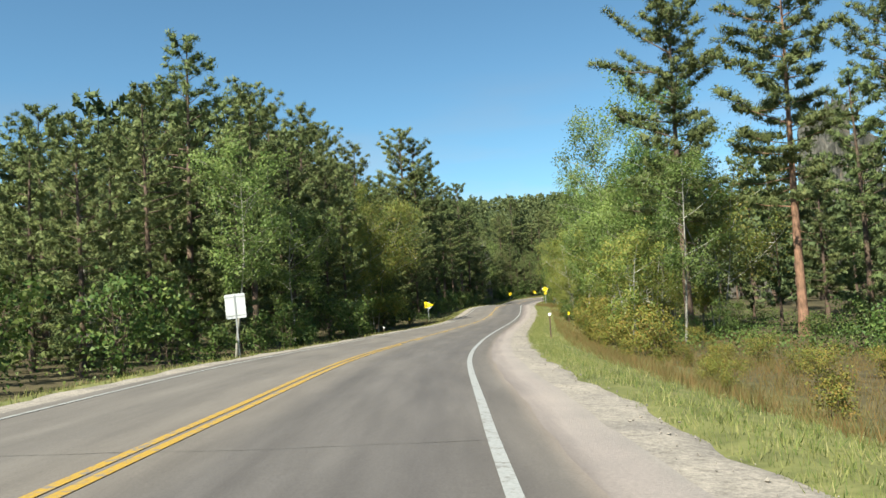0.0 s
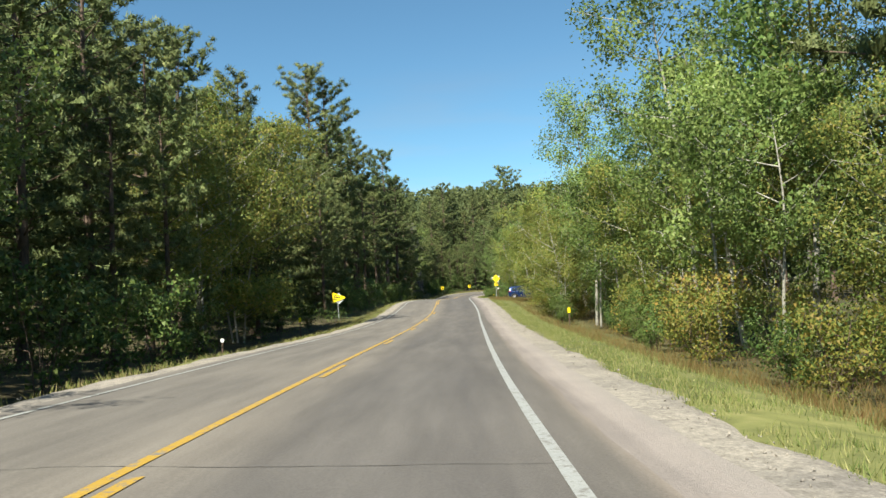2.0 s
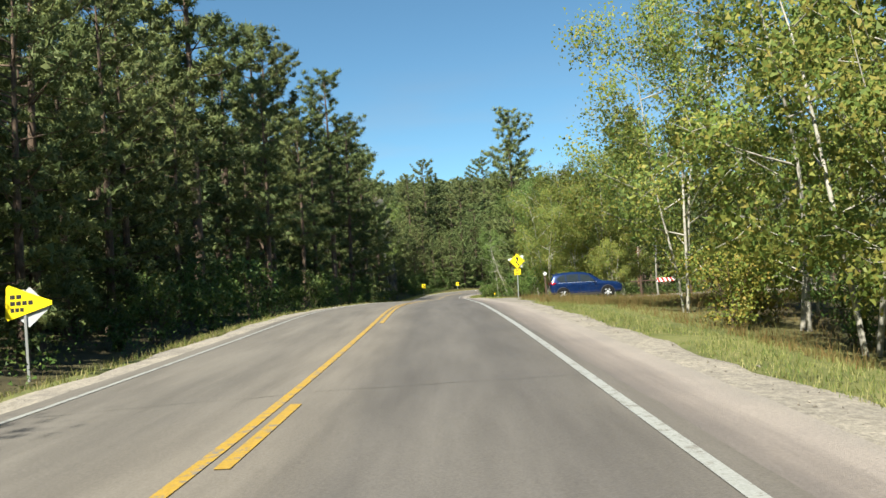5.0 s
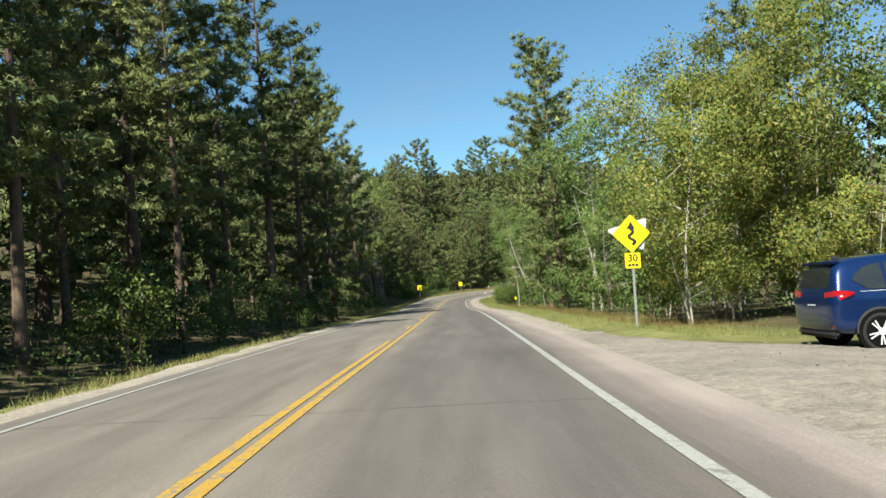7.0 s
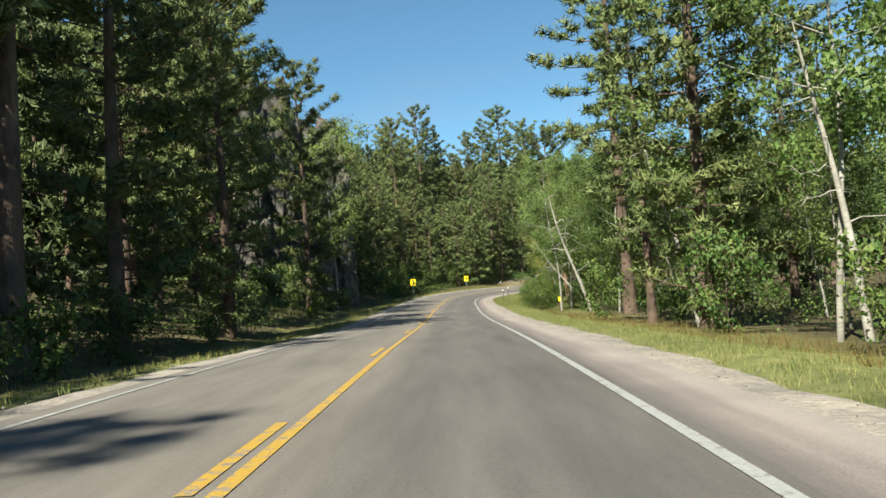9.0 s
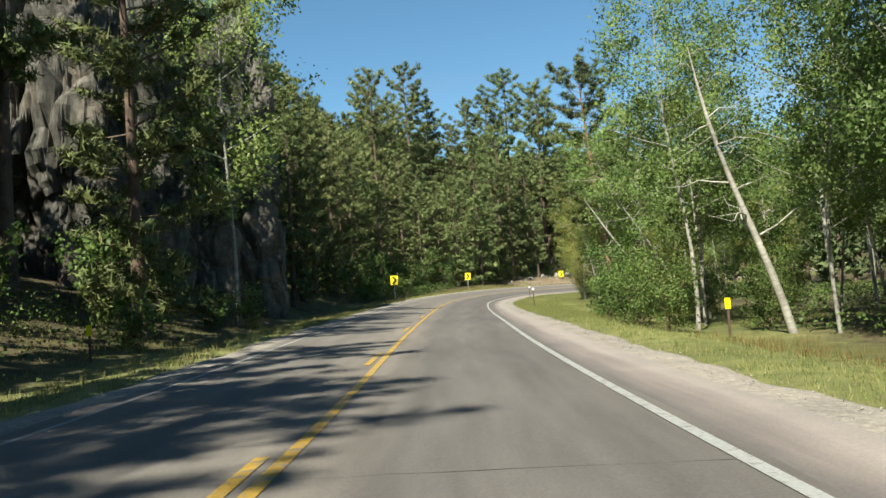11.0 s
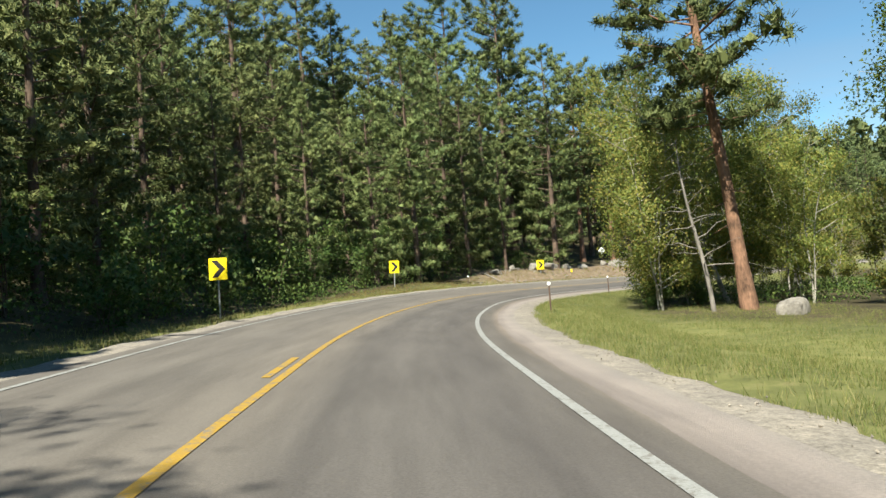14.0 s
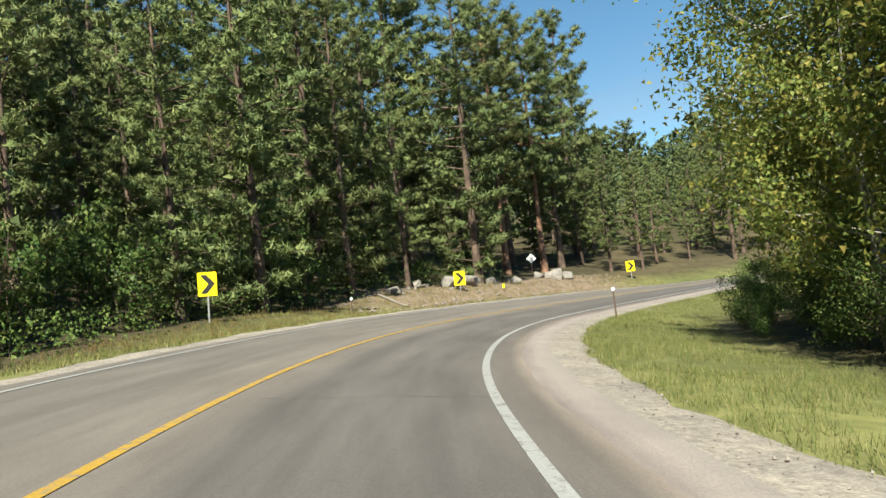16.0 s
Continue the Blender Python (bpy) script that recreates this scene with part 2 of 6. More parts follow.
def ground_height(x, y):
    x, y = np.atleast_1d(np.asarray(x, float)), np.atleast_1d(np.asarray(y, float))
    s, d = station(x, y)
    road = np.interp(s, S, C[:, 2])
    bank = np.interp(s, S, C[:, 3])
    off = np.maximum(np.maximum(LEFT_EDGE - d, d - RIGHT_EDGE), 0)
    edge_z = road - bank * np.clip(d, LEFT_EDGE, RIGHT_EDGE) - 0.015 * np.minimum(np.abs(d), 5) * np.clip((0.024 - bank) / 0.02, 0, 1)
    left = d < 0
    # to the left: a ditch, then a wooded slope that steepens towards the bend
    drop = np.interp(s, [-60, 20, 60, 130, 160, 215, 260, 330], [0.6, 0.6, 1.0, 0.9, 0.4, 0.25, 0.2, 0.1])
    steep = np.interp(s, [-60, 60, 150, 200, 235, 300, 330, 360], [0.03, 0.07, 0.12, 0.22, 0.30, 0.38, 0.26, 0.2])
    rise_l = -drop * smooth01(off / 3.2) + steep * np.maximum(off - np.interp(s, [268, 290], [4.0, 7.2]), 0) + (0.7 + 0.85 * smooth01((s - 308) / 10)) * smooth01((s - 285) / 20) * smooth01((off - 0.8) / 5.0)
    # to the right: a low verge, then nearly level woodland, then rocky hills
    dip = np.interp(s, [-60, 30, 100, 116, 146, 156, 200, 300], [0.9, 1.0, 0.9, 0.36, 0.36, 0.5, 0.55, 0.72])
    rise_r = -dip * smooth01(off / 5) - 0.02 * np.clip(off - 5, 0, 20) * (dip > 0.1) + 0.20 * np.maximum(off - 60, 0)
    top = np.interp(s, [200, 260], [16.0, 25.0])
    cap = lambda h: np.where(h > top, top + (h - top) * 0.08, h)
    h = edge_z + np.where(left, cap(rise_l), np.where(rise_r > 28, 14 + rise_r * 0.5, rise_r))
    level = (s > 116) & (s < 147) & (d > 5) & (d < 34)
    h = h + wave(x, y, 9) * 0.16 * smooth01((off - 1) / 6) * (1 - level) + wave(x, y, 45, 2) * 1.6 * smooth01((off - 15) / 40)
    h = np.minimum(h, 125 + wave(x, y, 190, 1) * 30)
    h = h + 66 * smooth01((y - 500) / 400) + 8 * smooth01((-x - 90) / 200)
    h = h - 0.14 * (off <= 0.01) - 0.05 * smooth01(1 - off / 0.5)
    return h


def stand(x, y, sink=0.05):
    return float(ground_height(x, y)[0]) - sink


def place(s, d):
    """x and y at station s, d metres right of the centre line."""
    p = on_road(s, d)
    return float(p[..., 0]), float(p[..., 1])


# ---- ground: one sheet to the horizon ----
def ground_material():
    """Needle litter under the trees, turf on the verges, dark scrub over the far hills."""
    m, n, l, b = material("ground", 0.95, 0.15)
    f1, f2, f3 = noise_node(n, l, 1.7, 6, 0.65), noise_node(n, l, 0.13, 3, 0.5), noise_node(n, l, 9, 4, 0.7)
    soil = ramp(n, l, f1, [(0.30, (0.045, 0.038, 0.022)), (0.55, (0.080, 0.066, 0.037)), (0.75, (0.105, 0.098, 0.047))])
    grass_ = ramp(n, l, f1, [(0.28, (0.085, 0.092, 0.035)), (0.55, (0.145, 0.150, 0.055)), (0.75, (0.21, 0.188, 0.09))])
    patch = ramp(n, l, f2, [(0.36, (0.70, 0.72, 0.72)), (0.64, (1.18, 1.15, 1.10))])
    scrub = ramp(n, l, f1, [(0.3, (0.028, 0.042, 0.018)), (0.7, (0.07, 0.088, 0.036))])
    turf, woods = n.new("ShaderNodeAttribute"), n.new("ShaderNodeAttribute")
    turf.attribute_name, woods.attribute_name = "turf", "woods"
    c = mixed(n, l, soil, grass_, turf.outputs["Fac"])
    c = mixed(n, l, c, patch, 1.0, "MULTIPLY")
    cut = n.new("ShaderNodeAttribute")
    cut.attribute_name = "bank"
    c = mixed(n, l, c, ramp(n, l, f1, [(0.3, (0.12, 0.085, 0.058)), (0.7, (0.24, 0.185, 0.13))]), cut.outputs["Fac"])
    c = mixed(n, l, c, scrub, woods.outputs["Fac"])
    l.new(c, b.inputs["Base Color"])
    bump(n, l, b, f3, 0.6, 0.05)
    return m


M_GROUND = ground_material()


def spread(core0, core1, step, reach):
    mid = np.arange(core0, core1 + step / 2, step)
    grow, a = [], step
    while sum(grow) < reach:
        a *= 1.22
        grow.append(a)
    g = np.cumsum(grow)
    return np.concatenate([(core0 - g)[::-1], mid, core1 + g])


def build_ground():
    gx, gy = spread(-48, 100, 1.75, 3200), spread(-12, 350, 1.75, 3200)
    X, Y = np.meshgrid(gx, gy, indexing="ij")
    Z = ground_height(X.ravel(), Y.ravel())
    v = np.stack([X.ravel(), Y.ravel(), Z], 1)
    i, k = np.meshgrid(np.arange(len(gx) - 1), np.arange(len(gy) - 1), indexing="ij")
    w = len(gy)
    q = np.stack([i * w + k, (i + 1) * w + k, (i + 1) * w + k + 1, i * w + k + 1], -1).reshape(-1, 4)
    b = Build()
    b.add(v, q)
    me = b.mesh("ground", M_GROUND, True)
    s, d = station(v[:, 0], v[:, 1])
    turf = np.where(d > 0, 1 - smooth01((d - np.interp(s, [0, 100, 150, 215, 232, 262, 275, 300], [8.5, 8.5, 9, 9.5, 16, 16, 9, 8])) / 3.0), 1 - smooth01((-d - 6.5) / 2.5))
    turf = turf * (np.abs(d) < 30) * (1 - ((s > 131.5) & (s < 139) & (d > 5)))
    me.attributes.new("bank", "FLOAT", "POINT").data.foreach_set("value", smooth01((s - 308) / 7) * smooth01((344 - s) / 9) * smooth01((-d - 4.8) / 0.8) * smooth01((13 + d) / 3))
    me.attributes.new("turf", "FLOAT", "POINT").data.foreach_set("value", turf)
    me.attributes.new("woods", "FLOAT", "POINT").data.foreach_set("value", smooth01((np.abs(d) - 60) / 60))
    return tagged(new("ground", me), "brown forest floor with dry needles and grass", "ground", kind="structure")


ground = build_ground()


def strip(name, s0, s1, offsets, mat, lift, step=0.4, wobble=None):
    """A ribbon along the road; offsets run from left to right, each with its own height. Its map holds offset and station."""
    s = np.arange(s0, s1 + step / 2, step)
    rows_, map_ = [], []
    for j, o in enumerate(offsets):
        d, h = (o if isinstance(o, tuple) else (o, 0.0))
        dd = d + (wobble(s, j) if wobble else 0) + 0 * s
        rows_.append(on_road(s, dd, lift + h))
        map_.append(np.stack([dd, s], -1))
    v, uv = np.stack(rows_, 1), np.stack(map_, 1).reshape(-1, 2)
    n, w = v.shape[:2]
    i, k = np.meshgrid(np.arange(n - 1), np.arange(w - 1), indexing="ij")
    q = np.stack([i * w + k, i * w + k + 1, (i + 1) * w + k + 1, (i + 1) * w + k], -1).reshape(-1, 4)
    b = Build()
    b.add(v.reshape(-1, 3), q)
    me = b.mesh(name, mat, True)
    me.uv_layers.new(name="map").data.foreach_set("uv", uv[q.ravel()].ravel())
    return me


def road_material():
    """Sun-bleached asphalt: paler by the lines, darker in the wheel tracks, with stains and fine stone."""
    m, n, l, b = material("asphalt", 0.82, 0.25)
    fine, mid, big = noise_node(n, l, 45, 4, 0.7), noise_node(n, l, 1.0, 5, 0.6, "UV", (2.2, 0.22, 1)), noise_node(n, l, 0.09, 3, 0.5)
    uv, sep = n.new("ShaderNodeUVMap"), n.new("ShaderNodeSeparateXYZ")
    l.new(uv.outputs[0], sep.inputs[0])
    base = ramp(n, l, fine, [(0.25, (0.088, 0.081, 0.074)), (0.75, (0.152, 0.140, 0.129))])
    blot = ramp(n, l, mid, [(0.28, (0.76, 0.75, 0.75)), (0.72, (1.16, 1.15, 1.14))])
    wide = ramp(n, l, big, [(0.35, (0.92, 0.92, 0.93)), (0.65, (1.06, 1.05, 1.04))])
    rng = n.new("ShaderNodeMapRange")
    rng.inputs[1].default_value, rng.inputs[2].default_value = -4.5, 4.5
    l.new(sep.outputs[0], rng.inputs[0])
    at = lambda d: (d + 4.5) / 9
    lane = ramp(n, l, rng.outputs[0], [(at(-4.2), (1.28, 1.25, 1.20)), (at(-2.9), (1.08, 1.06, 1.03)), (at(-2.1), (1.17, 1.15, 1.11)), (at(-1.2), (1.05, 1.03, 1.0)), (at(-0.35), (1.28, 1.24, 1.17)),
                                       (at(0.35), (1.20, 1.16, 1.10)), (at(1.0), (0.82, 0.81, 0.82)), (at(1.8), (0.93, 0.92, 0.93)), (at(2.7), (0.78, 0.77, 0.79)), (at(3.5), (0.92, 0.90, 0.89)), (at(3.78), (0.96, 0.93, 0.90)), (at(4.05), (1.75, 1.58, 1.45))])
    c = mixed(n, l, base, blot, 1.0, "MULTIPLY")
    c = mixed(n, l, c, wide, 1.0, "MULTIPLY")
    c = mixed(n, l, c, lane, 1.0, "MULTIPLY")
    l.new(c, b.inputs["Base Color"])
    bump(n, l, b, fine, 0.35, 0.01)
    return m


def worn_paint(name, dark, light, under, wear):
    """Road paint, worn through to the asphalt in flakes."""
    m, n, l, b = material(name, 0.6, 0.3)
    fine, flakes = noise_node(n, l, 30, 5, 0.7), noise_node(n, l, 7, 6, 0.75)
    paint = ramp(n, l, fine, [(0.3, dark), (0.7, light)])
    cut = ramp(n, l, flakes, [(wear, (0, 0, 0)), (wear + 0.06, (1, 1, 1))])
    l.new(mixed(n, l, under, paint, cut), b.inputs["Base Color"])
    return m


M_ASPHALT = road_material()


def shoulder_material():
    """Thin tan chip seal that turns from dark by the line to loose pale stone outside."""
    m, n, l, b = material("worn_shoulder", 0.92, 0.2)
    fine, mid, streak = noise_node(n, l, 38, 5, 0.7), noise_node(n, l, 0.5, 4, 0.6), noise_node(n, l, 1.0, 5, 0.65, "UV", (3.0, 0.16, 1))
    uv, sep, add = n.new("ShaderNodeUVMap"), n.new("ShaderNodeSeparateXYZ"), n.new("ShaderNodeMath")
    l.new(uv.outputs[0], sep.inputs[0])
    add.operation = "MULTIPLY_ADD"
    l.new(streak, add.inputs[0])
    add.inputs[1].default_value = 0.9
    l.new(sep.outputs[0], add.inputs[2])
    rng = n.new("ShaderNodeMapRange")
    rng.inputs[1].default_value, rng.inputs[2].default_value = 3.9, 5.3
    l.new(add.outputs[0], rng.inputs[0])
    across = ramp(n, l, rng.outputs[0], [(0.0, (0.112, 0.100, 0.096)), (0.30, (0.166, 0.142, 0.131)), (0.62, (0.258, 0.222, 0.202)), (0.85, (0.235, 0.208, 0.188)), (1.0, (0.258, 0.232, 0.206))])
    grain = ramp(n, l, fine, [(0.25, (0.78, 0.78, 0.78)), (0.75, (1.18, 1.18, 1.18))])
    wide = ramp(n, l, mid, [(0.35, (0.90, 0.90, 0.91)), (0.65, (1.07, 1.06, 1.05))])
    l.new(mixed(n, l, mixed(n, l, across, grain, 1.0, "MULTIPLY"), wide, 1.0, "MULTIPLY"), b.inputs["Base Color"])
    bump(n, l, b, fine, 0.6, 0.02)
    return m


def gravel_material(name, light):
    """Packed pale gravel: pebbles, fine stone, worn grey patches and tyre dirt."""
    m, n, l, b = material(name, 0.95, 0.2)
    fine, pebble, mid, wide = noise_node(n, l, 34, 5, 0.75), noise_node(n, l, 9, 4, 0.8), noise_node(n, l, 1.1, 6, 0.7), noise_node(n, l, 0.28, 4, 0.6, stretch=(1, 1.6, 1))
    c = ramp(n, l, fine, [(0.28, tuple(light * v for v in (0.16, 0.143, 0.126))), (0.72, tuple(light * v for v in (0.35, 0.317, 0.28)))])
    c = mixed(n, l, c, ramp(n, l, pebble, [(0.36, (0.70, 0.69, 0.68)), (0.52, (1.0, 1.0, 1.0)), (0.66, (1.24, 1.22, 1.20))]), 1.0, "MULTIPLY")
    c = mixed(n, l, c, ramp(n, l, mid, [(0.34, (0.78, 0.77, 0.78)), (0.52, (1.0, 0.99, 0.97)), (0.70, (1.12, 1.10, 1.06))]), 1.0, "MULTIPLY")
    c = mixed(n, l, c, ramp(n, l, wide, [(0.36, (0.86, 0.86, 0.86)), (0.60, (1.06, 1.05, 1.03))]), 1.0, "MULTIPLY")
    l.new(c, b.inputs["Base Color"])
    bump(n, l, b, pebble, 0.8, 0.03)
    return m


M_SHOULDER = shoulder_material()
M_GRAVEL = gravel_material("pale_gravel", 1.0)
M_LAY_BY = gravel_material("packed_gravel", 0.82)
M_WHITE = worn_paint("worn_white_paint", (0.21, 0.21, 0.20), (0.32, 0.32, 0.31), (0.16, 0.147, 0.134), 0.40)
M_YELLOW = worn_paint("worn_yellow_paint", (0.28, 0.165, 0.025), (0.40, 0.255, 0.045), (0.17, 0.152, 0.134), 0.41)
M_CRACK = grained("crack_filler", (0.045, 0.04, 0.037), (0.10, 0.09, 0.082), 30, 2, 0.9, 0.2, 0.005)

rag = lambda s, a: a * (np.sin(s * 0.9 + a * 40) + 0.7 * np.sin(s * 2.3 + 1) + 0.4 * np.sin(s * 4.1))
shoulder = tagged(new("gravel_shoulder", strip("gravel", -50, 420, [(-5.2, -0.42), (-4.35, -0.05), (-4.15, 0), -3.5, -1.9, 0.0, 1.9, 3.6, 4.6, (5.15, -0.01), (5.4, -0.05), (6.2, -0.45)], M_GRAVEL, 0.0,
                  wobble=lambda s, j: rag(s, 0.09) * (j in (0, 1, 2, 9, 10, 11)))), "pale loose gravel shoulder beside the asphalt", "shoulder", kind="structure")
tagged(new("paved_shoulder", strip("paved_shoulder", -50, 420, [3.3, 4.1, 4.62], M_SHOULDER, 0.005, wobble=lambda s, j: rag(s + 9, 0.018) * (j == 2))), "tan worn paved shoulder outside the white line", "shoulder", kind="structure")
edge_line_out = lambda s: np.interp(s, [60, 105, 225, 262], [0.55, 0.14, 0.14, 0.62])     # asphalt outside the white line
road = tagged(new("road", strip("road", -50, 420, [-3.55, -3.1, -2.4, -1.6, -0.8, 0.0, 0.8, 1.7, 2.6, 3.30, 3.40], M_ASPHALT, 0.010, wobble=lambda s, j: rag(s + 3, 0.016) * (j in (0, 10)) + edge_line_out(s) * (j == 10))),
              "sun-bleached grey asphalt road with painted lines", "road", kind="structure")


def line_mark(name, s0, s1, d, w, mat, label):
    mesh_part(name, strip(name, s0, s1, [d - w / 2, d + w / 2], mat, 0.018, 0.4), road, label)


line_mark("edge_line", -50, 420, 3.36, 0.125, M_WHITE, "worn white edge line")
line_mark("edge_line", -50, 420, -3.14, 0.10, M_WHITE, "thin worn white edge line")
line_mark("centre_line", -50, 145.5, -0.10, 0.12, M_YELLOW, "solid yellow centre line")
line_mark("centre_line", 109, 420, 0.10, 0.12, M_YELLOW, "solid yellow centre line")
line_mark("centre_line", -50, 34, 0.10, 0.12, M_YELLOW, "solid yellow centre line")
for k in range(6):
    line_mark("centre_dash", 38.4 + 11.05 * k, 41.2 + 11.05 * k, 0.10, 0.12, M_YELLOW, "yellow centre line dash")
for k in range(10):
    line_mark("centre_dash", 153.0 + 11.05 * k, 155.7 + 11.05 * k, -0.11, 0.12, M_YELLOW, "yellow centre line dash")


def crack(s0, d0, d1, tilt, seed):
    r = np.random.default_rng(seed)
    d = np.linspace(d0, d1, 26)
    s = s0 + tilt * (d - d0) + np.cumsum(r.normal(0, 0.03, 26))
    w = r.uniform(0.002, 0.009, 26)
    v = np.concatenate([on_road(s - w, d, 0.014), on_road(s + w, d, 0.014)])
    i = np.arange(25)
    b = Build()
    b.add(v, np.stack([i, i + 1, i + 27, i + 26], 1))
    mesh_part("crack", b.mesh("crack", M_CRACK), road, "dark crack across the asphalt")


for k, s in enumerate([8, 19, 33, 42, 52.6, 55.3, 58.6, 70, 84, 97, 110, 120.5, 132.2, 143, 158.5, 163, 174, 187, 199, 212, 228, 239.5, 281, 292]):
    r_ = np.random.default_rng(k)
    crack(s, *( (-3.2, 3.3) if k % 3 != 1 else (r_.uniform(0.3, 1.0), 3.3)), r_.uniform(-0.12, 0.12), k)

# lay-by: level gravel to the right
def lay_by():
    s = np.arange(117.5, 147.5, 0.5)
    far_d = np.interp(s, [117.5, 127.2, 128.5, 130, 131.5, 132.6, 137.4, 138.2, 139.6, 141.5, 147.5], [5.5, 5.5, 5.7, 6.4, 7.7, 30, 30, 8.6, 6.6, 5.6, 5.5]) + 0.12 * np.sin(s * 3.1)
    near = np.full_like(s, 5.4)
    far_d = np.maximum(far_d, 5.5)
    cols = [0 * s + 4.2, 0 * s + 4.85] + [near + (far_d - near) * u for u in (0, 0.05, 0.12, 0.22, 0.5, 1.0)]
    hs = [-0.006, 0.014, 0.02, 0.02, 0.02, 0.02, 0.02, -0.25]
    ends = 0.3 * (1 - np.minimum(smooth01((s - 117.5) / 2.5), smooth01((147 - s) / 2.5)))
    lie = lambda p, c: np.concatenate([p[:, :2], (p[:, 2] - ends - 0.36 * smooth01((c - 5.35) / 5) + 0.035 * (c > 5.6))[:, None]], 1)
    v = np.stack([lie(np.concatenate([on_road(s, np.minimum(c, 6))[:, :2] + (np.maximum(c - 6, 0)[:, None] * np.stack([np.interp(s, S, RIGHT[:, 0]), np.interp(s, S, RIGHT[:, 1])], 1)), (on_road(s, np.minimum(c, 6))[:, 2] + h)[:, None]], 1), c) for c, h in zip(cols, hs)], 1)
    n, w = v.shape[:2]
    i, k = np.meshgrid(np.arange(n - 1), np.arange(w - 1), indexing="ij")
    b = Build()
    b.add(v.reshape(-1, 3), np.stack([i * w + k, i * w + k + 1, (i + 1) * w + k + 1, (i + 1) * w + k], -1).reshape(-1, 4))
    return tagged(new("lay_by", b.mesh("lay_by", M_LAY_BY, True)), "flat pale gravel lay-by opening off the road", "lay-by", kind="structure")


lay_by()

# ---- trees ----
rng = np.random.default_rng(7)


def unit(v):
    return v / (np.linalg.norm(v, axis=-1, keepdims=True) + 1e-9)


def tuft(b, p, q, o, out, soft):
    """Loose blades p, q, o that turn their faces outwards and take the light of the rounded clump they belong to."""
    face = np.cross(q - p, o - p)
    turn = np.sum(face * out, 1, keepdims=True) < 0
    p, q = np.where(turn, q, p), np.where(turn, p, q)
    face = unit(np.where(turn, -face, face))
    v = np.stack([p, q, o], 1).reshape(-1, 3)
    b.add(v, np.arange(len(v)).reshape(-1, 3), np.repeat(unit(out * soft + face * (1 - soft)), 3, 0))


def needles(b, at, axis, r, count, length, width, core=0):
    """Round clumps of needles: blades lie over each clump like shingles, with their tips standing off. axis: radius of each clump."""
    n = len(at)
    rad = np.repeat(axis, count)[:, None]
    u = unit(r.normal(size=(n * count, 3)) + [0, 0, 0.22])
    pos = np.repeat(at, count, 0) + u * rad * [1, 1, 0.72] * r.uniform(0.35, 1.10, (n * count, 1))
    face = unit(u + r.normal(size=(n * count, 3)) * 0.42)
    way = unit(unit(np.cross(face, r.normal(size=(n * count, 3)))) + u * r.uniform(0.2, 1.6, (n * count, 1)) + [0, 0, 0.25])
    side = unit(np.cross(way, face))
    ln = length * r.uniform(0.6, 1.3, (n * count, 1))
    base = pos - way * ln * 0.4
    tuft(b, base - side * width * 0.5, base + side * width * 0.5, base + way * ln, unit(u + [0, 0, 0.25]), 0.62)
    if core:
        # large blades added inside each clump to fill it and block light
        k = unit(r.normal(size=(n * core, 3)))
        rad = np.repeat(axis, core)[:, None]
        mid = np.repeat(at, core, 0) + k * rad * 0.30 * [1, 1, 0.7]
        e = unit(np.cross(k, r.normal(size=(n * core, 3))))
        f = np.cross(k, e)
        tuft(b, mid - e * rad * 0.45 - f * rad * 0.28, mid + e * rad * 0.40 - f * rad * 0.32, mid + f * rad * 0.60, unit(k + [0, 0, 0.25]), 0.62)


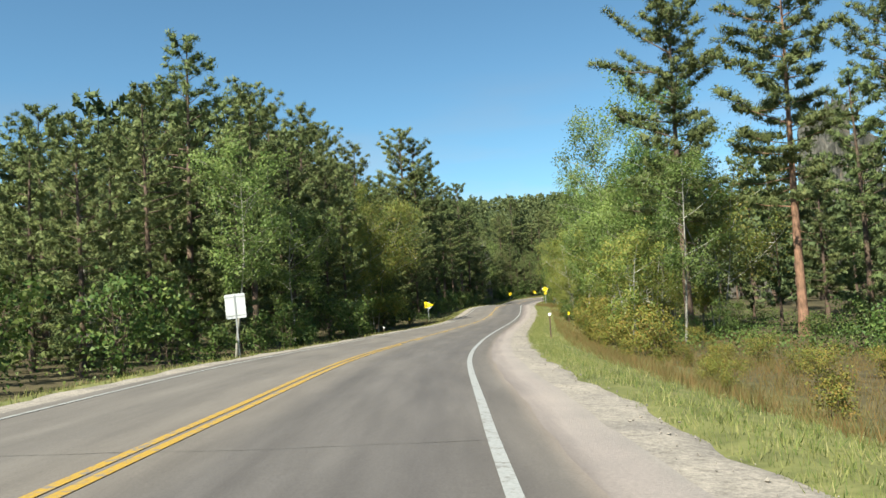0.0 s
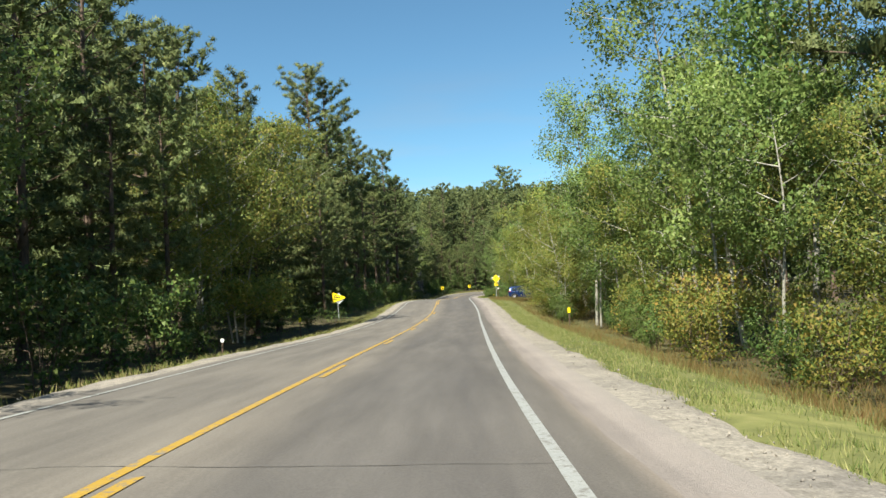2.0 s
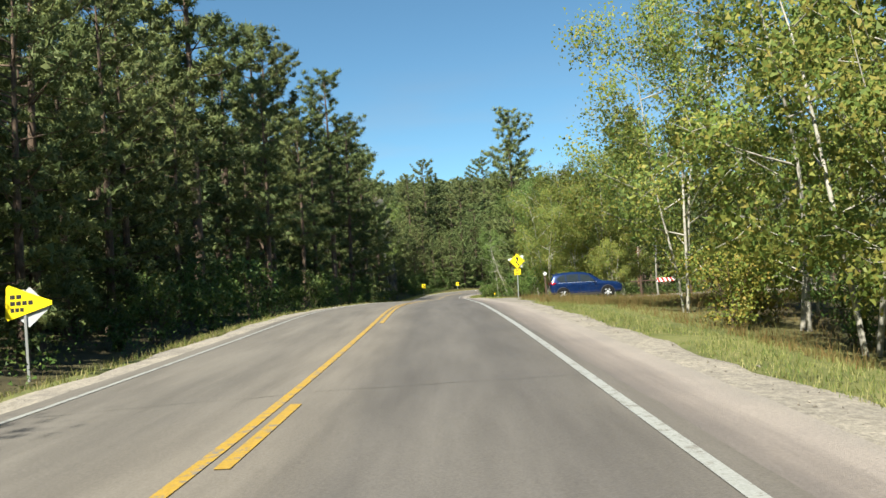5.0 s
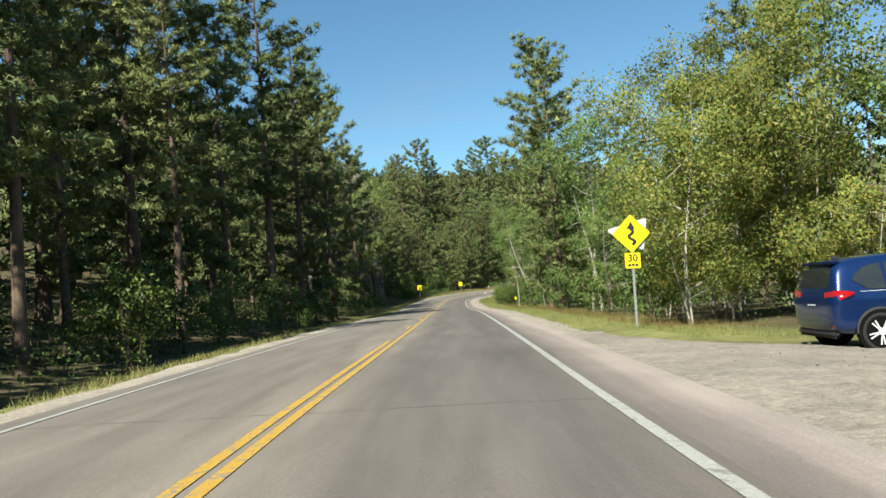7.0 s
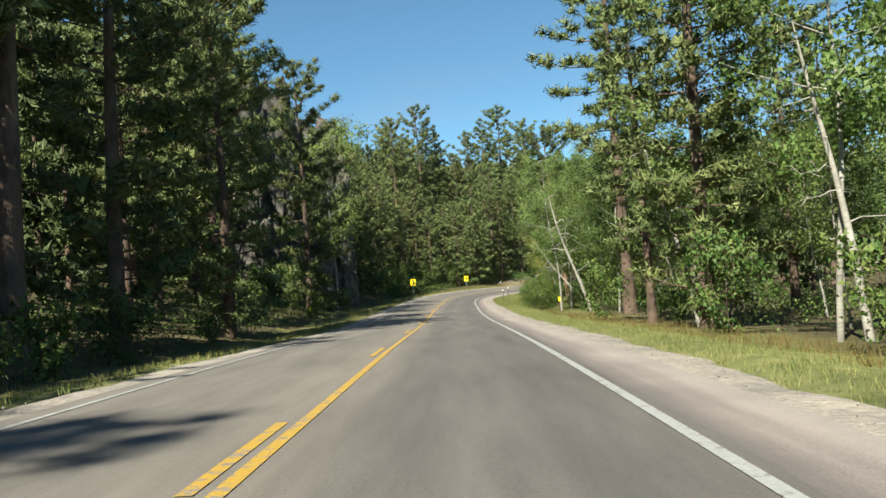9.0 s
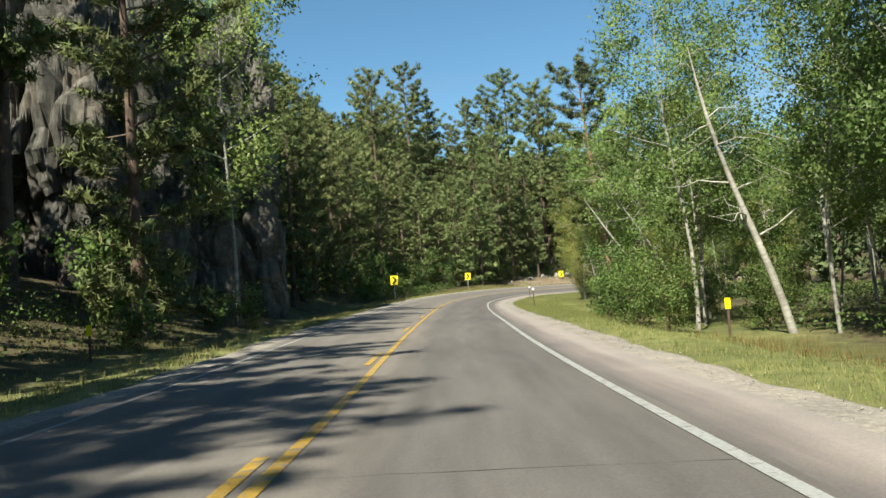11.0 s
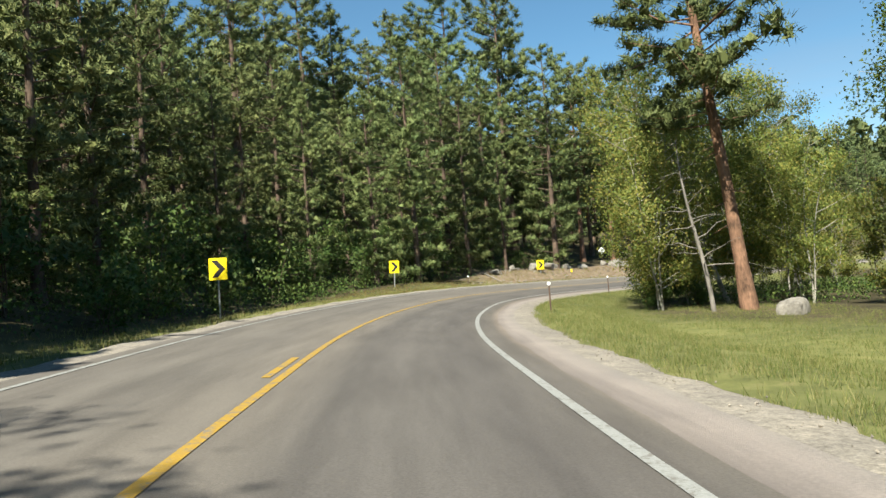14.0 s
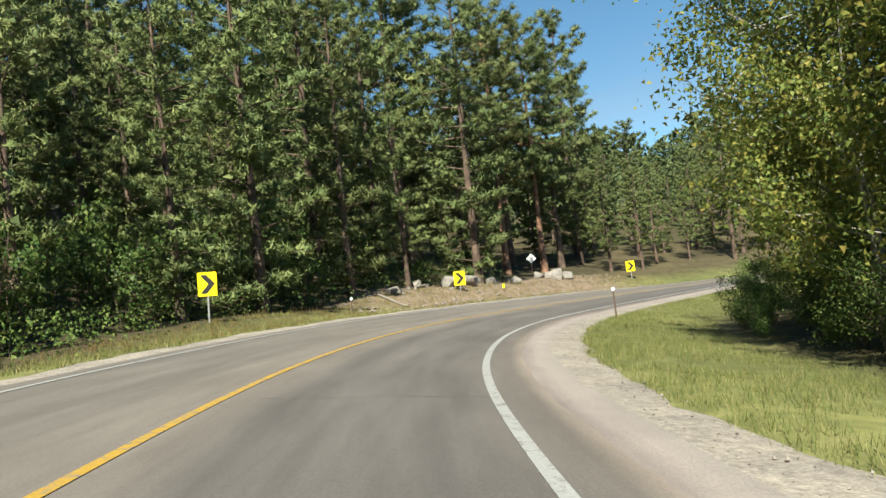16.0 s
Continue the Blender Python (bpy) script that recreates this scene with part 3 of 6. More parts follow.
def pine(seed, h, base, wide, total, length=0.34, width=0.064, gaps=0.25, lower=True, top_flat=0.0, puff=0.50, sparse=1, dense=4.3, each=1.75, core=3):
    """Trunk and crown meshes of a ponderosa pine of height h whose crown begins at base."""
    r = np.random.default_rng(seed)
    wood, crown = Build(), Build()
    zz = np.linspace(0, h, 12)
    bend = np.stack([np.sin(zz / h * 3 + seed) * 0.012 * h * (zz / h), np.cos(zz / h * 2.3 + seed) * 0.010 * h * (zz / h), zz], 1)
    rad = 0.0125 * h * (1 - zz / h) ** 0.85 + 0.015
    rad[0] *= 1.35
    wood.add(*tube(bend, rad, 9))
    spine = lambda z: np.stack([np.interp(z, zz, bend[:, 0]), np.interp(z, zz, bend[:, 1]), z], -1)
    n_br = int(dense * (h - base))
    spots, sizes = [], []
    for i in range(n_br):
        u = (i + r.uniform(0, 1)) / n_br
        z = base + (h - base) * u
        az = i * 2.4 + r.normal() * 0.5
        prof = min(1.0, ((1 - u) / 0.38) ** 0.52 + 0.05 + top_flat * 0.12) * (0.70 + 0.30 * min(1, u * 3.5))
        L = wide * prof * r.uniform(0.58, 1.08) * (1 + 0.16 * math.sin(az + seed) + 0.10 * math.sin(9 * u + seed))
        if r.random() < gaps * (1 - u):
            L *= 0.45
        rise = np.interp(u, [0, 0.45, 1], [-0.22, 0.06, 0.62]) + r.normal() * 0.16
        out = np.array([math.cos(az), math.sin(az), 0])
        t = np.linspace(0, 1, 5)[:, None]
        p = spine(z)[None] + out * L * t + np.array([0, 0, 1]) * L * (rise * t + 0.22 * t ** 2)
        if i % sparse == 0:
            wood.add(*tube(p[::2], (0.012 + 0.011 * L) * (1 - t[::2, 0] * 0.8), 3))
        puffs = max(1, int(round(0.6 + each * L)))
        for j in range(puffs):
            tt = 0.30 + 0.70 * (j + r.uniform(0.2, 0.9)) / puffs
            q = np.array([np.interp(tt, t[:, 0], p[:, m]) for m in range(3)])
            q = q + np.cross(out, [0, 0, 1]) * r.normal() * 0.22 * L * (1.2 - tt) + np.array([0, 0, 0.12])
            spots.append(q)
            sizes.append(puff * r.uniform(0.6, 1.25) * (1 - 0.25 * u ** 2))
    for dz in (0.0, 0.45, 0.8):
        spots.append(spine(np.array(h - dz)) + r.normal(size=3) * 0.12)
        sizes.append(puff * (0.42 + 0.25 * dz))
    if lower:
        for z in r.uniform(0.15 * h, max(base, 0.2 * h), 7):
            az = r.uniform(0, 6.28)
            L = r.uniform(0.5, 1.6)
            p = spine(z) + np.outer(np.linspace(0, 1, 4), [math.cos(az) * L, math.sin(az) * L, -0.25 * L])
            wood.add(*tube(p, [0.03, 0.022, 0.014, 0.004], 4))
    needles(crown, np.array(spots), np.array(sizes), r, max(6, int(total / len(spots)) - core), length, width, core)
    return wood, crown


def leaves(b, at, r, size, droop=0.3, out=None):
    """Single leaves, each one pointed face."""
    n = len(at)
    a = unit(r.normal(size=(n, 3)) + [0, 0, -droop])
    s = unit(np.cross(a, r.normal(size=(n, 3))))
    L = size * r.uniform(0.65, 1.35, (n, 1))
    tuft(b, at - s * L * 0.42, at + s * L * 0.42, at + a * L * 1.05, unit(np.array([[0, 0, 1.0]]) + r.normal(size=(n, 3)) * 0.5) if out is None else out, 0.5)


def broadleaf(seed, h, wide, count, size=0.11, stems=1, base=0.3, lean=0.06, limbs=16, thick=0.011):
    """Wood and leaf meshes of an aspen, birch or shrub."""
    r = np.random.default_rng(seed)
    wood, crown = Build(), Build()
    spots = []
    for k in range(stems):
        az0 = r.uniform(0, 6.28)
        ln = lean * (1 if stems == 1 else 3.2) * r.uniform(0.6, 1.4)
        hh = h * r.uniform(0.75, 1.0) if stems > 1 else h
        zz = np.linspace(0, hh, 9)
        u0 = zz / hh
        foot = r.normal(size=2) * (0.0 if stems == 1 else 0.12)
        line = np.stack([foot[0] + math.cos(az0) * ln * hh * u0 ** 1.3 + 0.012 * hh * np.sin(u0 * 7 + seed), foot[1] + math.sin(az0) * ln * hh * u0 ** 1.3 + 0.012 * hh * np.cos(u0 * 6 + k), zz], 1)
        wood.add(*tube(line[::1 if stems < 4 else 2], (thick * hh * (1 - u0) ** 0.9 / math.sqrt(stems) + 0.006)[::1 if stems < 4 else 2], 7 if stems < 4 else 4))
        for i in range(limbs):
            u = base + (0.97 - base) * (i + r.random()) / limbs
            o = np.array([np.interp(u, u0, line[:, j]) for j in range(3)])
            az = i * 2.4 + r.normal() * 0.4
            L = wide * (0.45 + 0.75 * math.sin(math.pi * min(1, 0.12 + 0.86 * (u - base) / (1 - base)))) * r.uniform(0.6, 1.1)
            t = np.linspace(0, 1, 5)[:, None]
            up = np.array([0, 0, r.uniform(0.35, 0.85)])
            p = o + np.array([math.cos(az), math.sin(az), 0]) * L * t + up * L * (t * 0.7 + 0.3 * t ** 2)
            wood.add(*tube(p[::1 if stems < 4 else 2], ((0.004 + 0.0085 * L) * (1 - 0.85 * t[:, 0]))[::1 if stems < 4 else 2], 4 if stems < 4 else 3))
            for j in range(4):
                tw = r.uniform(0.35, 1.0)
                q = np.array([np.interp(tw, t[:, 0], p[:, m]) for m in range(3)])
                e = q + unit(r.normal(size=3) + [0, 0, 0.35]) * L * r.uniform(0.25, 0.5)
                bend_ = r.normal(size=3) * 0.04
                if stems < 4 and j < 3:
                    wood.add(*tube(np.stack([q, (q + e) / 2 + bend_, e]), [0.010, 0.007, 0.003], 3))
                spots.append((q, e))
    per = max(4, count // len(spots))
    for q, e in spots:
        m = int(per * r.uniform(0.5, 1.5))
        tt = r.uniform(0.15, 1.1, (m, 1))
        crown_at = q + (e - q) * tt + r.normal(size=(m, 3)) * (0.10 + 0.13 * wide * 0.5)
        leaves(crown, crown_at, r, size, 0.3, unit(crown_at - q + np.array([0, 0, 0.25]) + (crown_at - [0, 0, 0.55 * h]) * [0.35, 0.35, 0.12]))
    return wood, crown


def tree_thing(name, wood, crown, bark, leaf, label, category="tree", crown_name="crown"):
    root = new(name)
    mesh_part("trunk", wood.mesh("trunk", bark, True), root)
    mesh_part(crown_name, crown.mesh("crown", leaf), root)
    return tagged(root, label, category)


def put(kinds, i, x, y, size, turn=None, group="", lean=0.0, lean_to=0.0, label=""):
    """Stands a copy of one of the kinds on the ground."""
    m = pose(x, y, stand(x, y, 0.08), 0, 0, lean_to) @ pose(0, 0, 0, 0, lean, (rng.uniform(0, 360) if turn is None else turn)) @ Matrix.Diagonal((size, size, size, 1))
    k = kinds[i % len(kinds)]
    if "used" not in k:
        k["used"] = 1
        k.matrix_basis = m
        ob = k
    else:
        ob = copy_thing(k, m)
    return tagged(ob, label, group=group)


PINES = [tree_thing("pine_tree", *pine(11 + i, h, base, wide, n, gaps=g), M_BARK_DARK, M_NEEDLE, "tall dark green pine with a ragged crown", "tree")
         for i, (h, base, wide, n, g) in enumerate([(21, 5.2, 3.6, 16000, 0.22), (20, 3.4, 3.5, 16000, 0.18), (22, 7.0, 3.5, 15000, 0.25), (18, 0.9, 3.4, 16000, 0.12), (19, 0.6, 3.6, 16500, 0.1)])]
BACK_PINES = [tree_thing("pine_tree", *pine(21 + i, h, base, wide, n, length=0.85, width=0.27, gaps=g, puff=0.74, lower=False, sparse=3, dense=2.4, each=1.15, core=3), M_BARK_DARK, M_NEEDLE_FAR, "pine deeper in the woods with a dense crown", "tree")
              for i, (h, base, wide, n, g) in enumerate([(20, 2.0, 3.6, 2900, 0.2), (18, 3.0, 3.4, 2700, 0.25), (21, 1.2, 3.7, 3000, 0.15)])]
BIG_PINES = [tree_thing("ponderosa_pine", *pine(31 + i, h, base, wide, n, gaps=0.12, top_flat=0.4, length=0.30, width=0.055, puff=0.54, dense=4.6, each=2.2), M_BARK if i < 2 else M_BARK_DARK, M_NEEDLE, "ponderosa pine with a bare orange-brown trunk" if i < 2 else "tall ponderosa pine with a bare dark trunk", "tree")
             for i, (h, base, wide, n) in enumerate([(22, 7.4, 4.6, 36000), (21, 7.0, 3.7, 28000), (22, 7.0, 3.9, 30000)])]
M_BIRCH = grained("pale_birch_bark", (0.13, 0.115, 0.095), (0.52, 0.49, 0.43), 7, 1.2, 0.75, 0.35, 0.02, stretch=(0.4, 0.4, 1.8))
M_ASPEN_BARK = grained("grey_aspen_bark", (0.10, 0.09, 0.075), (0.42, 0.40, 0.34), 7, 1.2, 0.8, 0.35, 0.02, stretch=(0.4, 0.4, 1.8))
ASPENS = [tree_thing("aspen_tree", *broadleaf(51 + i, h, wide, n, size=0.105, limbs=lb, thick=0.0068), M_ASPEN_BARK, M_ASPEN, "slender aspen with pale bark and green leaves", "tree")
          for i, (h, wide, n, lb) in enumerate([(11, 2.4, 9200, 20), (9.5, 2.2, 8400, 18), (12.5, 2.7, 10500, 22), (8, 2.1, 7400, 16)])]
GOLDS = [tree_thing("birch_tree", *broadleaf(71 + i, h, wide, n, size=0.105, stems=st, limbs=lb, base=0.12, thick=0.0085), M_BIRCH, M_GOLD, "birch with leaves turning yellow and orange", "tree")
         for i, (h, wide, n, st, lb) in enumerate([(8, 1.9, 9000, 2, 10), (6.5, 1.7, 8000, 3, 7), (10, 2.2, 10000, 2, 11)])]
SHRUBS = [tree_thing("shrub", *broadleaf(91 + i, h, wide, n, size=0.13, stems=5, limbs=4, base=0.10, lean=0.09), M_BARK_DARK, M_SHRUB, "leafy green shrub at the edge of the woods", "shrub", "leaves")
          for i, (h, wide, n) in enumerate([(2.6, 0.9, 1150), (1.8, 0.75, 800), (3.6, 1.1, 1500)])]
BEND_GOLDS = [tree_thing("birch_tree", *broadleaf(171 + i, h, wide, n, size=0.072, stems=st, limbs=lb, base=0.08, thick=0.0070), M_BIRCH, M_GOLD, "bushy birch with small yellow-green leaves", "tree")
              for i, (h, wide, n, st, lb) in enumerate([(9, 2.2, 27000, 3, 11), (7.5, 2.0, 23000, 3, 10)])]
BUSHES = [tree_thing("bush", *broadleaf(131 + i, h, wide, n, size=0.078, stems=5, limbs=5, base=0.06, lean=0.09), M_BARK_DARK, M_SHRUB, "dense green bush at the edge of the grass", "shrub", "leaves")
          for i, (h, wide, n) in enumerate([(2.8, 1.0, 4000), (3.8, 1.2, 5200)])]
YELLOW_SHRUBS = [tree_thing("yellowing_shrub", *broadleaf(101 + i, h, wide, n, size=0.066, stems=5, limbs=4, base=0.08, lean=0.10), M_BARK_DARK, M_AUTUMN, "shrub with yellowing autumn leaves", "shrub", "leaves")
                 for i, (h, wide, n) in enumerate([(2.0, 0.8, 3000), (1.4, 0.6, 2200)])]
TALL = {}
for kinds, hs in ((PINES, (21, 20, 22, 18, 19)), (BACK_PINES, (20, 18, 21)), (BIG_PINES, (22, 21, 22)), (ASPENS, (11, 9.5, 12.5, 8)), (GOLDS, (8, 6.5, 10)), (BEND_GOLDS, (9, 7.5)), (SHRUBS, (2.6, 1.8, 3.6)), (BUSHES, (2.8, 3.8))):
    for k, h in zip(kinds, hs):
        TALL[k.name] = h


def put_to(kinds, i, x, y, top, **more):
    """Stands a copy whose tip reaches the height top."""
    k = kinds[i % len(kinds)]
    return put(kinds, i, x, y, (top - stand(x, y)) / TALL[k.name], **more)

# ---- rocks ----
def rock_mesh(name, lumps, seed, mat, fine=4):
    """Cracked granite: several rough blocks in one mass. Each lump: x, y, z, half sizes."""
    bm = bmesh.new()
    r = np.random.default_rng(seed)
    for x, y, z, a, b, c in lumps:
        made = bmesh.ops.create_icosphere(bm, subdivisions=fine, radius=1.0)["verts"]
        off = Vector(r.uniform(-50, 50, 3))
        turn = r.uniform(0, 6.28)
        for v in made:
            p = v.co.normalized()
            q = Vector((abs(p.x) ** 0.6 * math.copysign(1, p.x), abs(p.y) ** 0.6 * math.copysign(1, p.y), abs(p.z) ** 0.7 * math.copysign(1, p.z)))
            w = Vector((q.x * a, q.y * b, q.z * c))
            dist, _ = noise.voronoi(Vector((w.x * 0.36, w.y * 0.36, w.z * 0.20)) + off)
            small, cell = noise.voronoi(Vector((w.x * 0.9, w.y * 0.9, w.z * 0.62)) + off * 2)
            step = noise.noise(cell[0] * 3.7 + off)
            crease = min(1.0, (dist[1] - dist[0]) * 4.0)
            joint = min(1.0, (small[1] - small[0]) * 5.0)
            d = 0.72 + 0.20 * crease + 0.07 * joint + 0.13 * noise.fractal(w * 0.35 + off, 1.0, 2.0, 4) + 0.10 * step + 0.018 * noise.noise(w * 2.6 + off)
            w *= d
            v.co = Vector((x + w.x * math.cos(turn * 0.1) - w.y * math.sin(turn * 0.1), y + w.x * math.sin(turn * 0.1) + w.y * math.cos(turn * 0.1), z + w.z))
    me = bpy.data.meshes.new(name)
    bm.to_mesh(me)
    bm.free()
    me.materials.append(mat)
    return me


def rock_material():
    m, n, l, b = material("granite", 0.92, 0.2)
    f1, f2, f3 = noise_node(n, l, 3.2, 6, 0.7), noise_node(n, l, 0.45, 4, 0.6), noise_node(n, l, 14, 4, 0.7)
    c1 = ramp(n, l, f1, [(0.32, (0.045, 0.044, 0.040)), (0.52, (0.14, 0.13, 0.115)), (0.75, (0.27, 0.25, 0.22))])
    c2 = ramp(n, l, f2, [(0.35, (0.09, 0.09, 0.075)), (0.55, (0.20, 0.185, 0.16)), (0.72, (0.30, 0.23, 0.17))])
    stain = ramp(n, l, noise_node(n, l, 1.1, 5, 0.7, stretch=(1, 1, 0.22)), [(0.38, (0.42, 0.43, 0.42)), (0.60, (1.0, 1.0, 1.0))])
    l.new(mixed(n, l, mixed(n, l, c1, c2, 0.5), stain, 1.0, "MULTIPLY"), b.inputs["Base Color"])
    bump(n, l, b, f3, 0.9, 0.12)
    return m


M_GRANITE = rock_material()
def outcrop(name, lumps, seed, label, fine=4):
    root = tagged(new(name), label, "rock")
    x0, y0 = lumps[0][:2]
    root.matrix_basis = pose(x0, y0, stand(x0, y0, 0))
    for k, (x, y, z, a, b, c) in enumerate(lumps):
        low = stand(x, y, 0)
        z = min(z, low + c * 0.88)
        mesh_part("block", rock_mesh("block", [(x - x0, y - y0, z - stand(x0, y0, 0), a, b, c)], seed + 7 * k, M_GRANITE, fine), root)


outcrop("rock_outcrop", [(10.9, 241.2, 9.5, 2.5, 3.0, 10.2), (6.9, 239.8, 11, 2.3, 2.8, 12.4), (3.4, 238.2, 11, 2.6, 3.2, 12.6), (8.2, 233.2, 2.6, 1.9, 1.7, 3.9), (5.0, 234.6, 1.5, 1.8, 1.8, 3.6), (12.4, 240.4, 3.0, 1.5, 2.0, 5.2), (0.2, 240.0, 11, 3.0, 4.0, 12.8), (9.2, 236.8, 2.0, 2.6, 1.9, 5.4), (6.2, 236.4, 3.0, 2.0, 1.8, 6.4)], 3, "tall cracked grey granite outcrop in the woods", 6)
outcrop("rock_outcrop", [(66, 190, 3, 5, 5, 9.5), (72, 194, 4, 6, 5, 12), (75, 186, 3, 5, 6, 10.5), (62.5, 196, 2, 4, 4, 7)], 5, "pale granite outcrop among the trees")
outcrop("rock_spires", [(90, 190, 40, 4.0, 4.0, 22), (97, 194, 40, 4.2, 4.0, 24), (104, 200, 34, 6, 6, 20)], 8, "pale granite spires above the trees")
outcrop("rock_outcrop", [(-18.5, 42.5, 0.6, 1.6, 1.5, 2.2), (-20.2, 43.6, 0.4, 1.5, 1.5, 1.6)], 9, "small grey outcrop under the pines", 3)
outcrop("rock_outcrop", [(27.0, 336, 11, 3.5, 2.5, 3.2), (33, 346, 15.5, 4, 3, 3.0)], 10, "pale bare rock on the wooded slope", 3)
def slab_mesh(a, b, c, seed):
    """A broken block: the hull of a few points with uneven corners."""
    r = np.random.default_rng(seed)
    bm = bmesh.new()
    for k in range(22):
        p = r.uniform(-1, 1, 3)
        p = np.sign(p) * np.abs(p) ** 0.45
        bm.verts.new((p[0] * a, p[1] * b, p[2] * c))
    hull = bmesh.ops.convex_hull(bm, input=bm.verts)
    bmesh.ops.delete(bm, geom=list({e for e in hull["geom_interior"] + hull["geom_unused"] if isinstance(e, bmesh.types.BMVert)}), context="VERTS")
    bmesh.ops.bevel(bm, geom=list(bm.edges), offset=0.05 * c, segments=1, affect="EDGES")
    me = bpy.data.meshes.new("rock_slab")
    bm.to_mesh(me)
    bm.free()
    me.materials.append(M_PALE_ROCK)
    return me


M_PALE_ROCK = grained("pale_broken_rock", (0.12, 0.108, 0.094), (0.35, 0.32, 0.28), 6, 0.9, 0.92, 0.8, 0.05)
for i, (x, y, a, c) in enumerate([(50.3, 317.7, 0.75, 0.6), (52.3, 319.0, 0.6, 0.5), (51.2, 318.8, 0.5, 0.45), (55.3, 322.5, 0.55, 0.35), (57.4, 322.6, 0.5, 0.35), (61.7, 326.6, 0.6, 0.4), (62.6, 325.9, 0.75, 0.45), (62.2, 324.6, 0.5, 0.35), (63.4, 325.2, 0.55, 0.4),
                                  (63.6, 328.2, 0.7, 0.4), (56.4, 324.4, 0.5, 0.3), (44.6, 312.6, 0.5, 0.25), (53.6, 321.3, 0.6, 0.35), (47.6, 316.6, 0.4, 0.25)]):
    ob = new("rock_slab", slab_mesh(a, a * 0.7, c, 60 + i))
    ob.matrix_basis = pose(x, y, stand(x, y, 0) + c * 0.35, 18 * math.sin(i * 2.1), 14 * math.cos(i * 1.7), 47 * i)
    tagged(ob, "pale broken rock slab lying on the bare bank", "rock slab", group="rock slabs by the bend")
boulder = new("boulder", rock_mesh("boulder", [(0, 0, 0, 0.75, 0.6, 0.5)], 28, M_PALE_ROCK, 3))
boulder.matrix_basis = pose(43.4, 266.8, stand(43.4, 266.8, 0) + 0.2, 0, 0, 40)
tagged(boulder, "pale rounded boulder in the grass beside the ponderosa", "boulder")


# ---- signs and posts ----
def plain(name, colour, rough=0.5, spec=0.4, metal=0.0, grime=0.12):
    m, n, l, b = material(name, rough, spec, metal)
    f = noise_node(n, l, 6, 5, 0.65)
    l.new(ramp(n, l, f, [(0.3, tuple(v * (1 - grime) for v in colour)), (0.7, tuple(min(1, v * (1 + 0.5 * grime)) for v in colour))]), b.inputs["Base Color"])
    return m


M_SIGN_Y = plain("sign_yellow", (0.92, 0.70, 0.005), 0.5)
M_SIGN_K = plain("sign_black", (0.02, 0.02, 0.02), 0.5)
M_SIGN_W = plain("sign_white", (0.80, 0.80, 0.78), 0.45)
M_ALU = plain("sign_metal", (0.50, 0.51, 0.52), 0.55, 0.5, 0.15)
M_STEEL = plain("galvanised_steel", (0.36, 0.37, 0.37), 0.5, 0.5, 0.6)
M_POST = plain("rusty_post", (0.10, 0.065, 0.05), 0.8, 0.2, 0.1, 0.3)
M_RED = plain("sign_red", (0.55, 0.03, 0.03), 0.45)


def flat_shape(points, thick, z0=0.0):
    """A flat plate: points in x and z, facing -y, of a given thickness."""
    bm = bmesh.new()
    f = bm.faces.new([bm.verts.new((x, z0, z)) for x, z in points])
    ex = bmesh.ops.extrude_face_region(bm, geom=[f])
    bmesh.ops.translate(bm, vec=(0, thick, 0), verts=[v for v in ex["geom"] if isinstance(v, bmesh.types.BMVert)])
    bmesh.ops.recalc_face_normals(bm, faces=bm.faces)
    return bm


def rounded(w, h, r, n=4):
    pts = []
    for cx, cz, a0 in ((w / 2 - r, h / 2 - r, 0), (-w / 2 + r, h / 2 - r, 90), (-w / 2 + r, -h / 2 + r, 180), (w / 2 - r, -h / 2 + r, 270)):
        pts += [(cx + r * math.cos(radians(a0 + 90 * i / n)), cz + r * math.sin(radians(a0 + 90 * i / n))) for i in range(n + 1)]
    return pts


def turned(points, deg):
    c, s = math.cos(radians(deg)), math.sin(radians(deg))
    return [(x * c - z * s, x * s + z * c) for x, z in points]


def moved(points, dx, dz):
    return [(x + dx, z + dz) for x, z in points]


def rim(points, scale_in, thick, z0):
    """A thin border line along the edge of a plate."""
    bm = bmesh.new()
    cx, cz = sum(p[0] for p in points) / len(points), sum(p[1] for p in points) / len(points)
    a = [bm.verts.new((cx + (x - cx) * (scale_in + 0.035), z0, cz + (z - cz) * (scale_in + 0.035))) for x, z in points]
    b = [bm.verts.new((cx + (x - cx) * scale_in, z0, cz + (z - cz) * scale_in)) for x, z in points]
    for i in range(len(a)):
        k = (i + 1) % len(a)
        bm.faces.new((a[i], a[k], b[k], b[i]))
    bmesh.ops.recalc_face_normals(bm, faces=bm.faces)
    return bm


def channel_post(h, mat, parent, sink=0.4):
    """A steel U-channel post."""
    w, d, t = 0.065, 0.032, 0.007
    prof = [(-w / 2, 0.0), (-w / 2, d), (-w / 4, d), (-w / 4, t), (w / 4, t), (w / 4, d), (w / 2, d), (w / 2, 0.0)]
    bm = bmesh.new()
    f = bm.faces.new([bm.verts.new((x, y, -sink)) for x, y in prof])
    ex = bmesh.ops.extrude_face_region(bm, geom=[f])
    bmesh.ops.translate(bm, vec=(0, 0, h + sink), verts=[v for v in ex["geom"] if isinstance(v, bmesh.types.BMVert)])
    bmesh.ops.recalc_face_normals(bm, faces=bm.faces)
    return part("post", bm, mat, parent)


